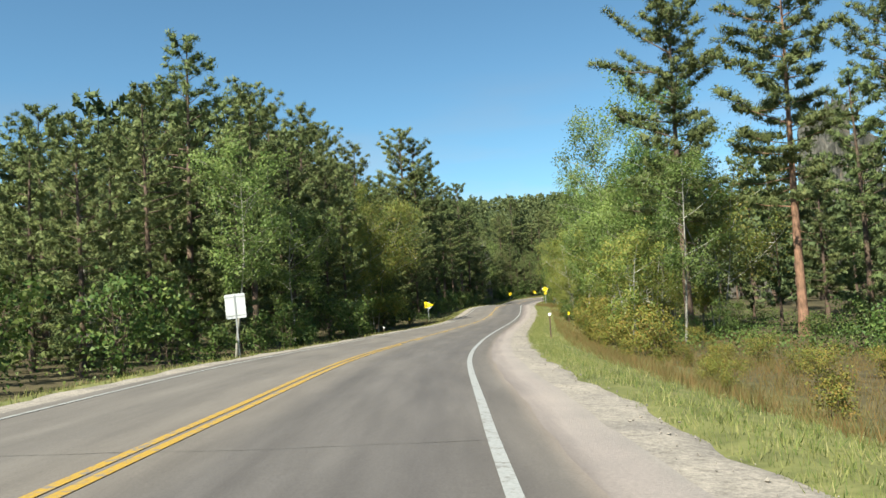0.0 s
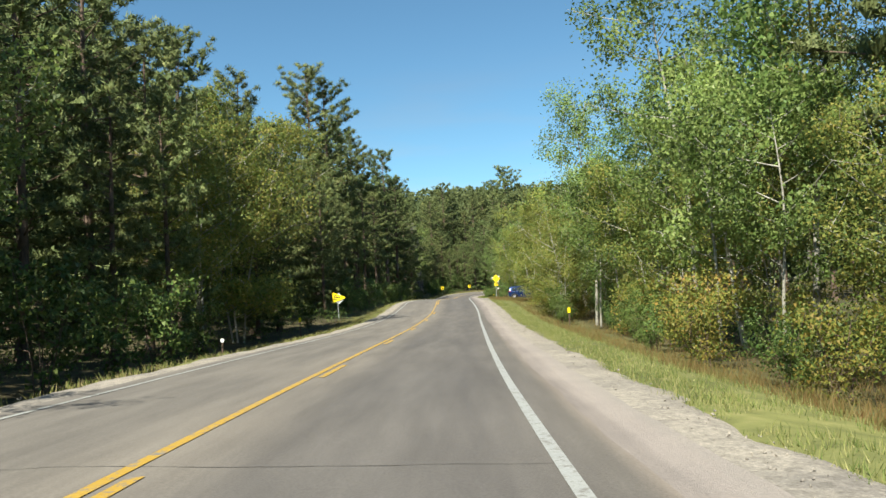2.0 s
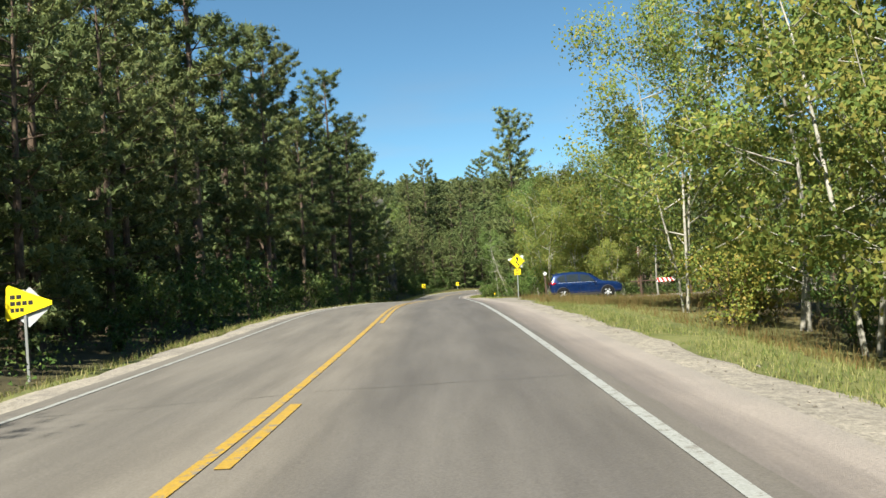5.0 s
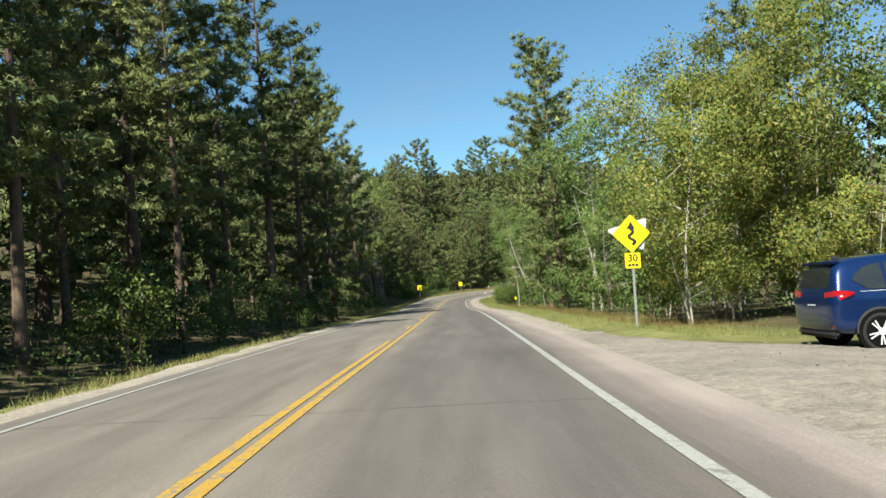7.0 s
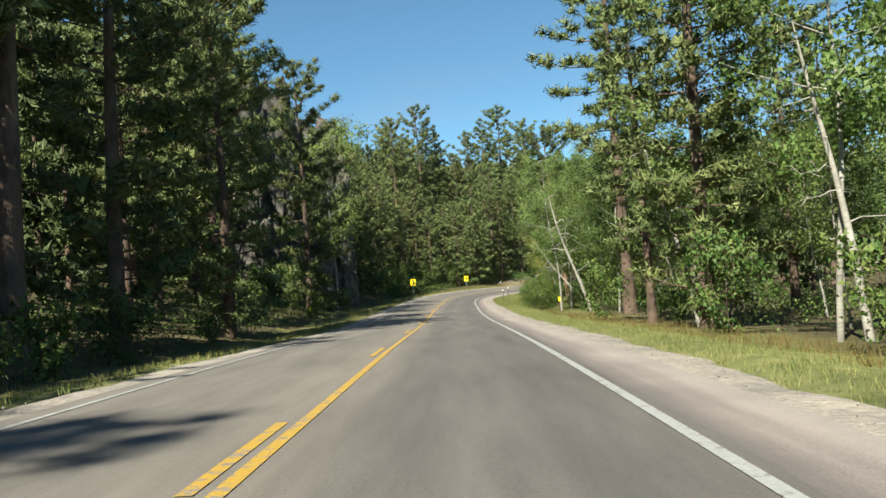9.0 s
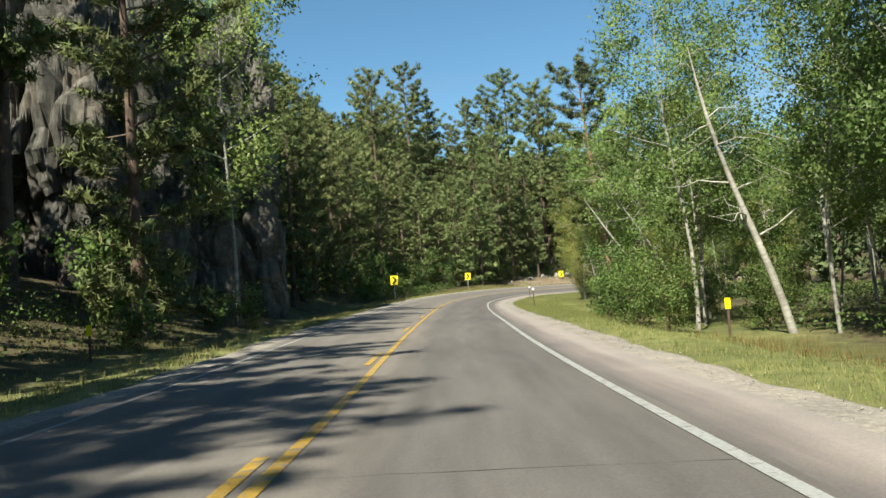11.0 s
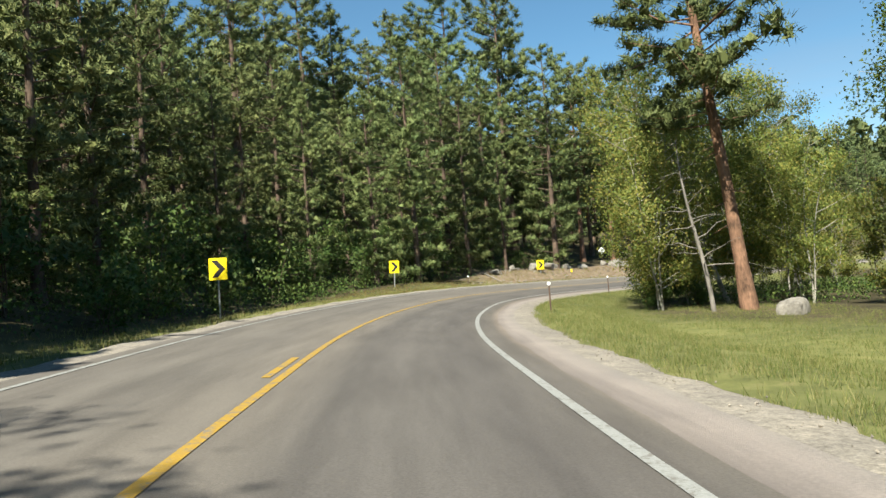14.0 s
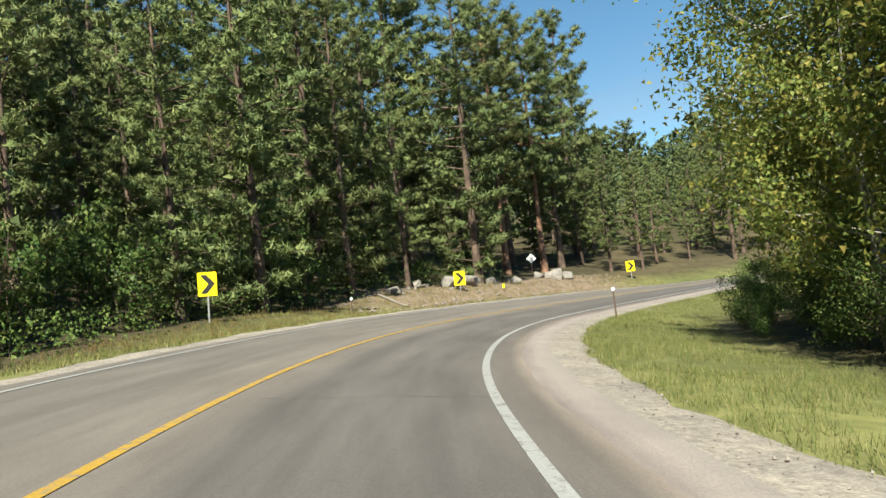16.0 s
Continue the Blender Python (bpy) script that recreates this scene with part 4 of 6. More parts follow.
def sign_root(name, x, y, face_deg, lean, label, category="road sign", group=""):
    """face_deg: the compass way the road runs for the driver who reads it; 0 is +y."""
    root = new(name)
    root.matrix_basis = pose(x, y, stand(x, y, 0.0), 0, lean, -face_deg)
    return tagged(root, label, category, group=group)


def bolts(parent, places, y=-0.008):
    for x, z in places:
        bm = bmesh.new()
        bmesh.ops.create_cone(bm, cap_ends=True, segments=8, radius1=0.012, radius2=0.009, depth=0.010)
        bmesh.ops.rotate(bm, matrix=Matrix.Rotation(radians(90), 3, "X"), verts=bm.verts)
        bmesh.ops.translate(bm, vec=(x, y, z), verts=bm.verts)
        part("bolt", bm, M_STEEL, parent)


def chevron_sign(x, y, top, face, lean=0.0):
    r = sign_root("chevron_sign", x, y, face, lean, "yellow chevron sign with a black arrow on a steel post", group="chevron signs round the bend")
    w, h = 0.76, 0.92
    z = top - stand(x, y) - h / 2
    channel_post(z + h * 0.45, M_STEEL, r)
    panel = part("panel", flat_shape(moved(rounded(w, h, 0.04), 0, z), 0.006, -0.012), M_SIGN_Y, r)
    a, t = 0.36, 0.26
    part("chevron", flat_shape(moved([(-0.28, a), (-0.28 + t, a), (0.30, 0), (-0.28 + t, -a), (-0.28, -a), (0.30 - t, 0)], 0, z), 0.002, -0.0145), M_SIGN_K, panel, "black arrow pointing along the bend")
    bolts(panel, [(0, z + 0.40), (0, z - 0.40)], -0.017)
    return r


for x, y, top, face, lean in [(22.0, 274.4, 3.06, 12, 1.0), (33.2, 299.9, 3.46, 25, 2.5), (50.5, 316.5, 3.16, 35, 0.5), (71.2, 327.5, 2.96, 45, 0.0)]:
    chevron_sign(x, y, top, face, lean)


def winding_sign(x, y):
    r = sign_root("winding_road_sign", x, y, 6, 1.5, "yellow diamond winding-road sign with a 30 plaque on a steel post")
    g = stand(x, y)
    channel_post(2.75 - g, M_STEEL, r)
    z = 2.57 - g
    side = 0.80
    dia = moved(turned(rounded(side, side, 0.05), 45), 0, z)
    panel = part("panel", flat_shape(dia, 0.005, -0.012), M_SIGN_Y, r)
    part("border", rim(dia, 0.90, 0.001, -0.0145), M_SIGN_K, panel, "thin black border line")
    # the winding arrow: an S-shaped band and a head
    t = np.linspace(0, 1, 22)
    px, pz = 0.085 * np.sin(t * 2 * math.pi * 1.5) * (1 - t ** 5) + 0.02 * (1 - t), -0.33 + 0.48 * t
    gx, gz = np.gradient(px), np.gradient(pz)
    ln = np.hypot(gx, gz)
    nx, nz = -gz / ln * 0.044, gx / ln * 0.044
    bm = bmesh.new()
    lo, hi = [bm.verts.new((a, -0.015, b + z)) for a, b in zip(px + nx, pz + nz)], [bm.verts.new((a, -0.015, b + z)) for a, b in zip(px - nx, pz - nz)]
    for i in range(21):
        bm.faces.new((lo[i], hi[i], hi[i + 1], lo[i + 1]))
    bm.faces.new([bm.verts.new((a + px[-1], -0.015, b + z)) for a, b in ((-0.13, 0.13), (0.13, 0.13), (0.0, 0.36))])
    bmesh.ops.recalc_face_normals(bm, faces=bm.faces)
    part("winding_arrow", bm, M_SIGN_K, panel, "black winding arrow")
    bolts(panel, [(0, z + 0.46), (0, z - 0.46)], -0.016)
    zp = 1.77 - g
    pl = rounded(0.46, 0.46, 0.035)
    plaque = part("plaque", flat_shape(moved(pl, 0, zp), 0.005, -0.012), M_SIGN_Y, r, "square yellow plaque")
    part("border", rim(moved(pl, 0, zp), 0.90, 0.001, -0.0145), M_SIGN_K, plaque)
    cu = bpy.data.curves.new("number", "FONT")
    cu.body, cu.size, cu.align_x, cu.align_y, cu.extrude, cu.offset = "30", 0.30, "CENTER", "CENTER", 0.001, 0.006
    cu.materials.append(M_SIGN_K)
    ob = new("number", cu)
    ob.parent = plaque
    ob.matrix_basis = pose(0, -0.0155, zp + 0.065, 90)
    for k in range(3):
        part("letter_bar", boxed((0.085, 0.002, 0.075), (-0.105 + 0.105 * k, -0.014, zp - 0.135)), M_SIGN_K, plaque)
    pen = [(0.38, 0.46), (0.38, -0.46), (0.30, -0.46), (-0.72, -0.04), (-0.72, 0.04), (0.30, 0.46)]
    part("pennant_back", flat_shape(moved(turned(pen, -8), 0.05, z + 0.02), 0.005, 0.045), M_ALU, r, "bare metal back of a pennant sign")
    return r


winding_sign(17.95, 145.2)


def pennant_sign(x, y):
    r = sign_root("pennant_sign", x, y, 2, -1.5, "yellow pennant sign with dark lettering, shaded by pines")
    g = stand(x, y)
    z = 0.95 - g
    channel_post(z + 0.35, M_STEEL, r)
    pen = [(-0.40, 0.46), (-0.46, 0.40), (-0.46, -0.40), (-0.40, -0.46), (0.70, -0.05), (0.70, 0.05)]
    panel = part("panel", flat_shape(moved(turned(pen, -4), 0, z), 0.005, -0.012), M_SIGN_Y, r)
    for dz, n, w in ((0.17, 2, 0.16), (0.0, 4, 0.15), (-0.17, 3, 0.12)):
        for k in range(n):
            part("letter_bar", boxed((w * 0.8, 0.002, 0.11), (-0.36 + w / 2 + k * w, -0.0145, z + dz)), M_SIGN_K, panel)
    part("sign_back", flat_shape(moved(turned(rounded(0.76, 0.76, 0.05), 41), 0.10, z - 0.12), 0.005, 0.045), M_ALU, r, "bare metal back of a diamond sign")
    return r


pennant_sign(-2.4, 109.0)


def plain_sign_back(x, y):
    r = sign_root("sign_back", x, y, 4, -3.5, "bare metal back of a rectangular road sign")
    g = stand(x, y)
    z = 1.55 - g
    channel_post(z + 0.46, M_STEEL, r)
    part("panel", flat_shape(moved(rounded(0.90, 1.06, 0.06), 0, z), 0.006, 0.034), M_ALU, r, "pale aluminium panel with rounded corners")
    part("rib", boxed((0.86, 0.012, 0.03), (0, 0.028, z + 0.40)), M_STEEL, r)
    part("rib", boxed((0.86, 0.012, 0.03), (0, 0.028, z - 0.40)), M_STEEL, r)
    return r


plain_sign_back(-8.9, 34.6)


def white_diamond(x, y):
    r = sign_root("small_diamond_sign", x, y, 38, 2, "small white diamond sign on a short post")
    channel_post(1.6, M_POST, r)
    panel = part("panel", flat_shape(moved(turned(rounded(0.62, 0.62, 0.04), 45), 0, 1.45), 0.005, -0.012), M_SIGN_W, r)
    part("letter_bar", boxed((0.36, 0.002, 0.07), (0, -0.0145, 1.48)), M_ALU, panel)
    return r


white_diamond(63.1, 330.4)


def delineator(x, y, kind, face=8, h=1.15, lean=0.0):
    label = {"yellow": "dark post with a yellow reflector plate", "white": "rusty post with a round white reflector", "diamond": "rusty post with a white diamond reflector"}[kind]
    r = sign_root("roadside_marker_post", x, y, face, lean, label, "marker post", "marker posts along the road")
    channel_post(h, M_POST, r)
    if kind == "yellow":
        part("reflector", flat_shape(moved(rounded(0.16, 0.30, 0.02), 0, h - 0.13), 0.004, -0.010), M_SIGN_Y, r, "yellow plate")
    elif kind == "white":
        part("reflector", flat_shape([(0.075 * math.cos(a), h - 0.06 + 0.075 * math.sin(a)) for a in np.linspace(0, 2 * math.pi, 16, endpoint=False)], 0.006, -0.012), M_SIGN_W, r, "round white reflector")
    else:
        part("reflector", flat_shape(moved(turned(rounded(0.135, 0.135, 0.012), 45), 0, h - 0.06), 0.005, -0.012), M_SIGN_W, r, "white diamond reflector")
    return r


for x, y, kind, face, h, lean in [(5.0, 39.2, "white", 4, 1.2, 0), (-5.2, 66.2, "white", 4, 1.1, 1), (-4.0, 86.7, "yellow", 6, 1.5, 0), (12.4, 82.0, "yellow", 6, 1.15, 0), (14.75, 123.2, "diamond", 6, 1.25, 0.5),
                                  (28.0, 213.0, "yellow", 6, 1.1, 0), (10.6, 215.2, "yellow", 6, 1.1, 0), (29.9, 245.4, "diamond", 12, 1.25, 0), (35.3, 271.1, "white", 20, 1.2, 0),
                                  (48.6, 295.8, "white", 30, 1.25, 0), (40.6, 306.8, "white", 30, 0.75, 2), (54.5, 318.4, "yellow", 35, 0.55, 0)]:
    delineator(x, y, kind, face, h, lean)


# ---- dead trees and leaning birches ----
M_GREY_WOOD = grained("weathered_wood", (0.10, 0.09, 0.078), (0.29, 0.26, 0.23), 8, 1.5, 0.9, 0.6, 0.03, stretch=(1, 1, 0.2))


def dead_tree(x, y, h, seed, lean=0.0, lean_to=0.0, label="grey dead tree with bare broken branches", mat=None, n=26, low=0.35, reach=0.13):
    r = np.random.default_rng(seed)
    b = Build()
    zz = np.linspace(0, h, 10)
    line = np.stack([0.015 * h * np.sin(zz / h * 5 + seed), 0.012 * h * np.cos(zz / h * 4), zz], 1)
    b.add(*tube(line, 0.013 * h * (1 - zz / h) ** 0.8 + 0.015, 8))
    root = new("dead_tree")
    root.matrix_basis = pose(x, y, stand(x, y, 0.1), 0, 0, lean_to) @ pose(0, 0, 0, 0, lean, 0)
    for i in range(n):
        limbs = Build()
        u = low + (0.98 - low) * (i + r.random()) / n
        o = np.array([np.interp(u * h, zz, line[:, j]) for j in range(3)])
        az, L = r.uniform(0, 6.28), h * reach * (1.15 - u) * r.uniform(0.5, 1.5) + 0.2
        t = np.linspace(0, 1, 5)[:, None]
        p = o + np.array([math.cos(az), math.sin(az), r.uniform(-0.1, 0.6)]) * L * t + np.array([0, 0, -0.15]) * L * t ** 2 + r.normal(size=(5, 3)) * 0.04 * L
        p[0] = o
        limbs.add(*tube(p, (0.008 + 0.012 * L) * (1 - 0.85 * t[:, 0]), 4))
        for k in range(3):
            q = p[2 + k % 3]
            e = q + unit(r.normal(size=3)) * L * 0.35
            limbs.add(*tube(np.stack([q, (q + e) / 2, e]), [0.008, 0.006, 0.002], 3))
        mesh_part("branch", limbs.mesh("branch", mat or M_GREY_WOOD, True), root)
    mesh_part("trunk", b.mesh("trunk", mat or M_GREY_WOOD, True), root)
    return tagged(root, label, "dead tree")


dead_tree(38.5, 158.0, 23.0, 3, 2, 180, n=22, low=0.45, reach=0.12)
dead_tree(42.1, 270.4, 7.5, 4, 6, 170, n=34, low=0.25, reach=0.22)
dead_tree(14.5, 303, 15.0, 5)
dead_tree(-27, 60, 13.5, 6)
for i, (x, y, h, lean, to) in enumerate([(26.9, 177.0, 8.5, 9, 190), (26.3, 186.0, 8.0, 11, 175), (30.5, 214.5, 9.0, 16, 190), (37.5, 239.4, 9.0, 37, 180), (48.5, 279.5, 10, 14, 150), (15.0, 64.5, 8.5, 8, 185)]):
    dead_tree(x, y, h, 40 + i, lean, to, "leaning white birch trunk with bare limbs", M_BIRCH, 12, 0.3, 0.24)


def fallen_log(x0, y0, x1, y1, r0):
    """A bleached broken trunk lying on the bank."""
    t = np.linspace(0, 1, 7)
    x, y = x0 + (x1 - x0) * t, y0 + (y1 - y0) * t + 0.05 * np.sin(t * 5)
    b = Build()
    b.add(*tube(np.stack([x, y, ground_height(x, y) + r0 * 0.8], 1), r0 * (1 - 0.5 * t), 8))
    tagged(new("fallen_log", b.mesh("fallen_log", M_GREY_WOOD, True)), "bleached fallen log lying on the bare bank", "log", group="fallen logs by the bend")


fallen_log(43.4, 311.9, 44.3, 309.2, 0.09)
fallen_log(48.4, 316.9, 46.6, 314.6, 0.10)
fallen_log(55.0, 323.6, 57.4, 325.0, 0.12)

# ---- parked car ----
M_BLUE = None
def car_paint():
    m, n, l, b = material("blue_car_paint", 0.25, 0.5, 0.45)
    b.inputs["Coat Weight"].default_value, b.inputs["Coat Roughness"].default_value = 0.8, 0.06
    f = noise_node(n, l, 3, 4, 0.6)
    l.new(ramp(n, l, f, [(0.3, (0.004, 0.019, 0.085)), (0.7, (0.006, 0.026, 0.105))]), b.inputs["Base Color"])
    return m


M_BLUE = car_paint()
M_GLASS = plain("tinted_glass", (0.020, 0.024, 0.022), 0.03, 0.9, 0.0, 0.25)
M_TRIM = plain("black_trim", (0.025, 0.025, 0.027), 0.6, 0.3)
M_TYRE = plain("tyre_rubber", (0.022, 0.022, 0.022), 0.85, 0.2)
M_RIM = plain("silver_rim", (0.66, 0.67, 0.69), 0.32, 0.5, 0.25)
M_TAIL = plain("tail_light", (0.33, 0.006, 0.010), 0.15, 0.6)
M_LAMP = plain("head_light", (0.70, 0.72, 0.75), 0.12, 0.6)
M_WELL_SHADE = plain("well_shade_black", (0.006, 0.006, 0.006), 0.95, 0.05)
M_RIM_SHADE = plain("rim_recess_shade", (0.26, 0.265, 0.27), 0.5, 0.4, 0.2)
M_PLATE = plain("plate", (0.62, 0.64, 0.66), 0.4)


def suv(at):
    root = tagged(new("parked_car"), "blue compact SUV parked on the gravel lay-by", "car")
    root.matrix_basis = at
    # stations along the length: x, top height, bottom height, half width
    ST = [(0.00, 0.92, 0.50, 0.72), (0.04, 1.02, 0.42, 0.84), (0.13, 1.16, 0.36, 0.89), (0.22, 1.38, 0.33, 0.905), (0.34, 1.57, 0.32, 0.915), (0.58, 1.66, 0.30, 0.92), (1.05, 1.69, 0.29, 0.92), (1.50, 1.715, 0.28, 0.92), (2.00, 1.71, 0.28, 0.92),
          (2.40, 1.68, 0.28, 0.92), (2.70, 1.59, 0.28, 0.92), (3.00, 1.40, 0.28, 0.92), (3.28, 1.19, 0.28, 0.92), (3.42, 1.12, 0.28, 0.92), (3.75, 1.07, 0.29, 0.915), (4.10, 1.03, 0.30, 0.905), (4.38, 0.985, 0.31, 0.875), (4.55, 0.93, 0.34, 0.82), (4.65, 0.82, 0.38, 0.74), (4.70, 0.66, 0.46, 0.62)]
    bm = bmesh.new()
    rings, side = [], []
    for x, zt, zb, w in ST:
        belt = min(1.04 + 0.03 * (1.8 - x) / 2, zt - 0.06)
        cabin = max(0.0, min(1.0, (zt - 1.12) / 0.5))
        ytop = w * (0.86 - 0.17 * cabin)
        pts = [(w * 0.90, zb), (w * 0.985, zb + 0.10), (w, zb + 0.30 * (belt - zb)), (w * 0.985, zb + 0.62 * (belt - zb)), (w * 1.0, zb + 0.84 * (belt - zb)), (w * 0.965, belt), (ytop + 0.03, zt - 0.075 - 0.0 * cabin), (ytop * 0.93, zt - 0.02), (ytop * 0.5, zt), (0, zt + 0.004)]
        full = [(-y, z) for y, z in pts] + [(y, z) for y, z in pts[-2::-1]]
        rings.append([bm.verts.new((x, y, z)) for y, z in full])
        side.append((x, pts[5], pts[6], zt))
    for a, b in zip(rings, rings[1:]):
        for i in range(len(a) - 1):
            bm.faces.new((a[i], a[i + 1], b[i + 1], b[i]))
        bm.faces.new((a[-1], a[0], b[0], b[-1]))
    bm.faces.new(rings[0][::-1])
    bm.faces.new(rings[-1])
    bmesh.ops.recalc_face_normals(bm, faces=bm.faces)
    body = part("body", bm, M_BLUE, root, smooth=True)
    sub = body.modifiers.new("smooth", "SUBSURF")
    sub.levels = sub.render_levels = 1
    # side windows follow the cabin's flank
    def flank(x, u, sgn):
        xs = [s[0] for s in side]
        yb, zb_, yt, zt_ = (np.interp(x, xs, [s[1][0] for s in side]), np.interp(x, xs, [s[1][1] for s in side]), np.interp(x, xs, [s[2][0] for s in side]), np.interp(x, xs, [s[2][1] for s in side]))
        return (x, sgn * (yb + (yt - yb) * u + 0.004), zb_ + (zt_ - zb_) * u)
    for sgn in (-1, 1):
        for name, pts in (("quarter_window", [(0.66, 0.42), (0.90, 0.10), (1.20, 0.08), (1.20, 0.88), (0.92, 0.80), (0.74, 0.62)]), ("rear_window", [(1.26, 0.10), (2.02, 0.08), (2.02, 0.88), (1.26, 0.86)]), ("front_window", [(2.10, 0.08), (3.05, 0.10), (2.62, 0.84), (2.10, 0.88)])):
            w = bmesh.new()
            outer = [w.verts.new(flank(x, u, sgn)) for x, u in pts]
            f = w.faces.new(outer)
            ex = bmesh.ops.extrude_face_region(w, geom=[f])
            bmesh.ops.translate(w, vec=(0, sgn * 0.007, 0), verts=[v for v in ex["geom"] if isinstance(v, bmesh.types.BMVert)])
            bmesh.ops.recalc_face_normals(w, faces=w.faces)
            part(name, w, M_GLASS, root, "tinted side window")
        part("window_trim", tube_bm([flank(x, 0.03, sgn) for x in np.linspace(0.75, 3.15, 12)], 0.006), M_RIM, root, "bright strip under the windows")
        part("sill", boxed((1.95, 0.06, 0.17), (2.38, sgn * 0.895, 0.31), 0.025), M_TRIM, root, "black lower sill")
        for x in (1.75, 2.72):
            part("door_handle", boxed((0.20, 0.035, 0.035), (x - 0.08, sgn * 0.925, 0.93), 0.012), M_BLUE, root)
        for x in (1.22, 2.06, 3.02):
            part("door_seam", boxed((0.008, 0.012, 0.62), (x, sgn * 0.917, 0.70)), M_TRIM, root)
        mirror = part("mirror", boxed((0.12, 0.24, 0.16), (2.94, sgn * 1.02, 1.12), 0.05), M_BLUE, root)
        tail_light(root, sgn)
        part("reflector", boxed((0.03, 0.22, 0.05), (0.055, sgn * 0.68, 0.50), 0.01), M_TAIL, root, "red reflector low on the bumper")
        part("head_light", boxed((0.34, 0.16, 0.12), (4.36, sgn * 0.74, 0.84), 0.035, Matrix.Rotation(radians(sgn * -18), 4, "Z")), M_LAMP, root, "clear headlight")
        for ax in (1.02, 3.73):
            arch = bmesh.new()
            n = 16
            for i in range(n):
                a0, a1 = math.pi * i / n, math.pi * (i + 1) / n
                q = [(ax + rr * math.cos(a), sgn * yy, 0.36 + rr * math.sin(a)) for rr, a, yy in ((0.395, a0, 0.936), (0.435, a0, 0.925), (0.435, a1, 0.925), (0.395, a1, 0.936))]
                arch.faces.new([arch.verts.new(p) for p in q])
                q = [(ax + 0.385 * math.cos(a), sgn * yy, 0.36 + 0.385 * math.sin(a)) for a, yy in ((a0, 0.932), (a1, 0.932), (a1, 0.62), (a0, 0.62))]
                arch.faces.new([arch.verts.new(p) for p in q])
            bmesh.ops.recalc_face_normals(arch, faces=arch.faces)
            part("wheel_arch", arch, M_TRIM, root, "black plastic arch trim")
            # black disc on the closed flank, painted in place of the well's shade
            well = bmesh.new()
            bmesh.ops.create_cone(well, cap_ends=True, segments=24, radius1=0.395, radius2=0.395, depth=0.02)
            bmesh.ops.transform(well, matrix=Matrix.Translation((ax, sgn * 0.926, 0.36)) @ Matrix.Rotation(radians(90), 4, "X"), verts=well.verts)
            part("wheel_well", well, M_WELL_SHADE, root)
            wheel(root, ax, sgn)
    part("rear_glass", sheet([(0.125, -0.60, 1.17), (0.125, 0.60, 1.17), (0.29, 0.56, 1.50), (0.29, -0.56, 1.50)], 0.012, (-1, 0, 0.6)), M_GLASS, root, "tinted rear window")
    part("windscreen", sheet([(3.26, -0.74, 1.19), (3.26, 0.74, 1.19), (2.72, 0.60, 1.585), (2.72, -0.60, 1.585)], 0.012, (0.6, 0, 1)), M_GLASS, root, "dark windscreen")
    part("spoiler", boxed((0.34, 1.20, 0.055), (0.40, 0, 1.605), 0.022), M_BLUE, root)
    part("rear_bumper", boxed((0.20, 1.56, 0.16), (0.13, 0, 0.36), 0.06), M_TRIM, root, "black lower rear bumper")
    part("number_plate", boxed((0.012, 0.32, 0.15), (0.012, 0, 0.80)), M_PLATE, root)
    part("front_bumper", boxed((0.25, 1.3, 0.20), (4.52, 0, 0.42), 0.07), M_TRIM, root, "black lower front bumper")
    part("grille", boxed((0.10, 0.7, 0.20), (4.60, 0, 0.70), 0.04), M_TRIM, root)
    part("roof_fin", boxed((0.16, 0.03, 0.07), (0.78, 0, 1.70), 0.012), M_TRIM, root)
    # a short tail: draw in what lies behind the rear axle
    for ob in [o for o in root.children_recursive if o.type == "MESH" and o.parent.name.split(".")[0] != "wheel"]:
        for v in ob.data.vertices:
            v.co.x -= 0.26 * min(1.0, max(0.0, v.co.x / 0.62))
    for ob in root.children:
        if ob.type == "EMPTY":
            ob.matrix_basis = Matrix.Translation((-0.26, 0, 0)) @ ob.matrix_basis
    return root


def tail_light(root, sgn):
    """A lamp that wraps round the corner: long on the flank and pointed at its front end."""
    bm = bmesh.new()
    prof = [(0.035, 0.52, 0.94, 1.08), (0.085, 0.80, 0.93, 1.11), (0.20, 0.885, 0.95, 1.12), (0.42, 0.928, 1.00, 1.10), (0.62, 0.935, 1.05, 1.075)]
    rings = [[bm.verts.new((x, sgn * (y + 0.012), z0)), bm.verts.new((x, sgn * (y + 0.012), z1)), bm.verts.new((x + 0.03, sgn * (y - 0.05), z1)), bm.verts.new((x + 0.03, sgn * (y - 0.05), z0))] for x, y, z0, z1 in prof]
    for a, b in zip(rings, rings[1:]):
        for i in range(4):
            bm.faces.new((a[i], a[(i + 1) % 4], b[(i + 1) % 4], b[i]))
    bm.faces.new(rings[0])
    bm.faces.new(rings[-1])
    bmesh.ops.recalc_face_normals(bm, faces=bm.faces)
    lamp = part("tail_light", bm, M_TAIL, root, "red tail light")
    part("clear_lens", boxed((0.10, 0.012, 0.022), (0.26, sgn * 0.908, 1.02), 0.005, Matrix.Rotation(radians(sgn * 9), 4, "Z")), M_LAMP, lamp, "pale lens strip")


def tube_bm(points, r):
    v, q = tube(np.array(points), np.full(len(points), r), 5)
    bm = bmesh.new()
    vs = [bm.verts.new(p) for p in v]
    for f in q:
        bm.faces.new([vs[i] for i in f])
    return bm


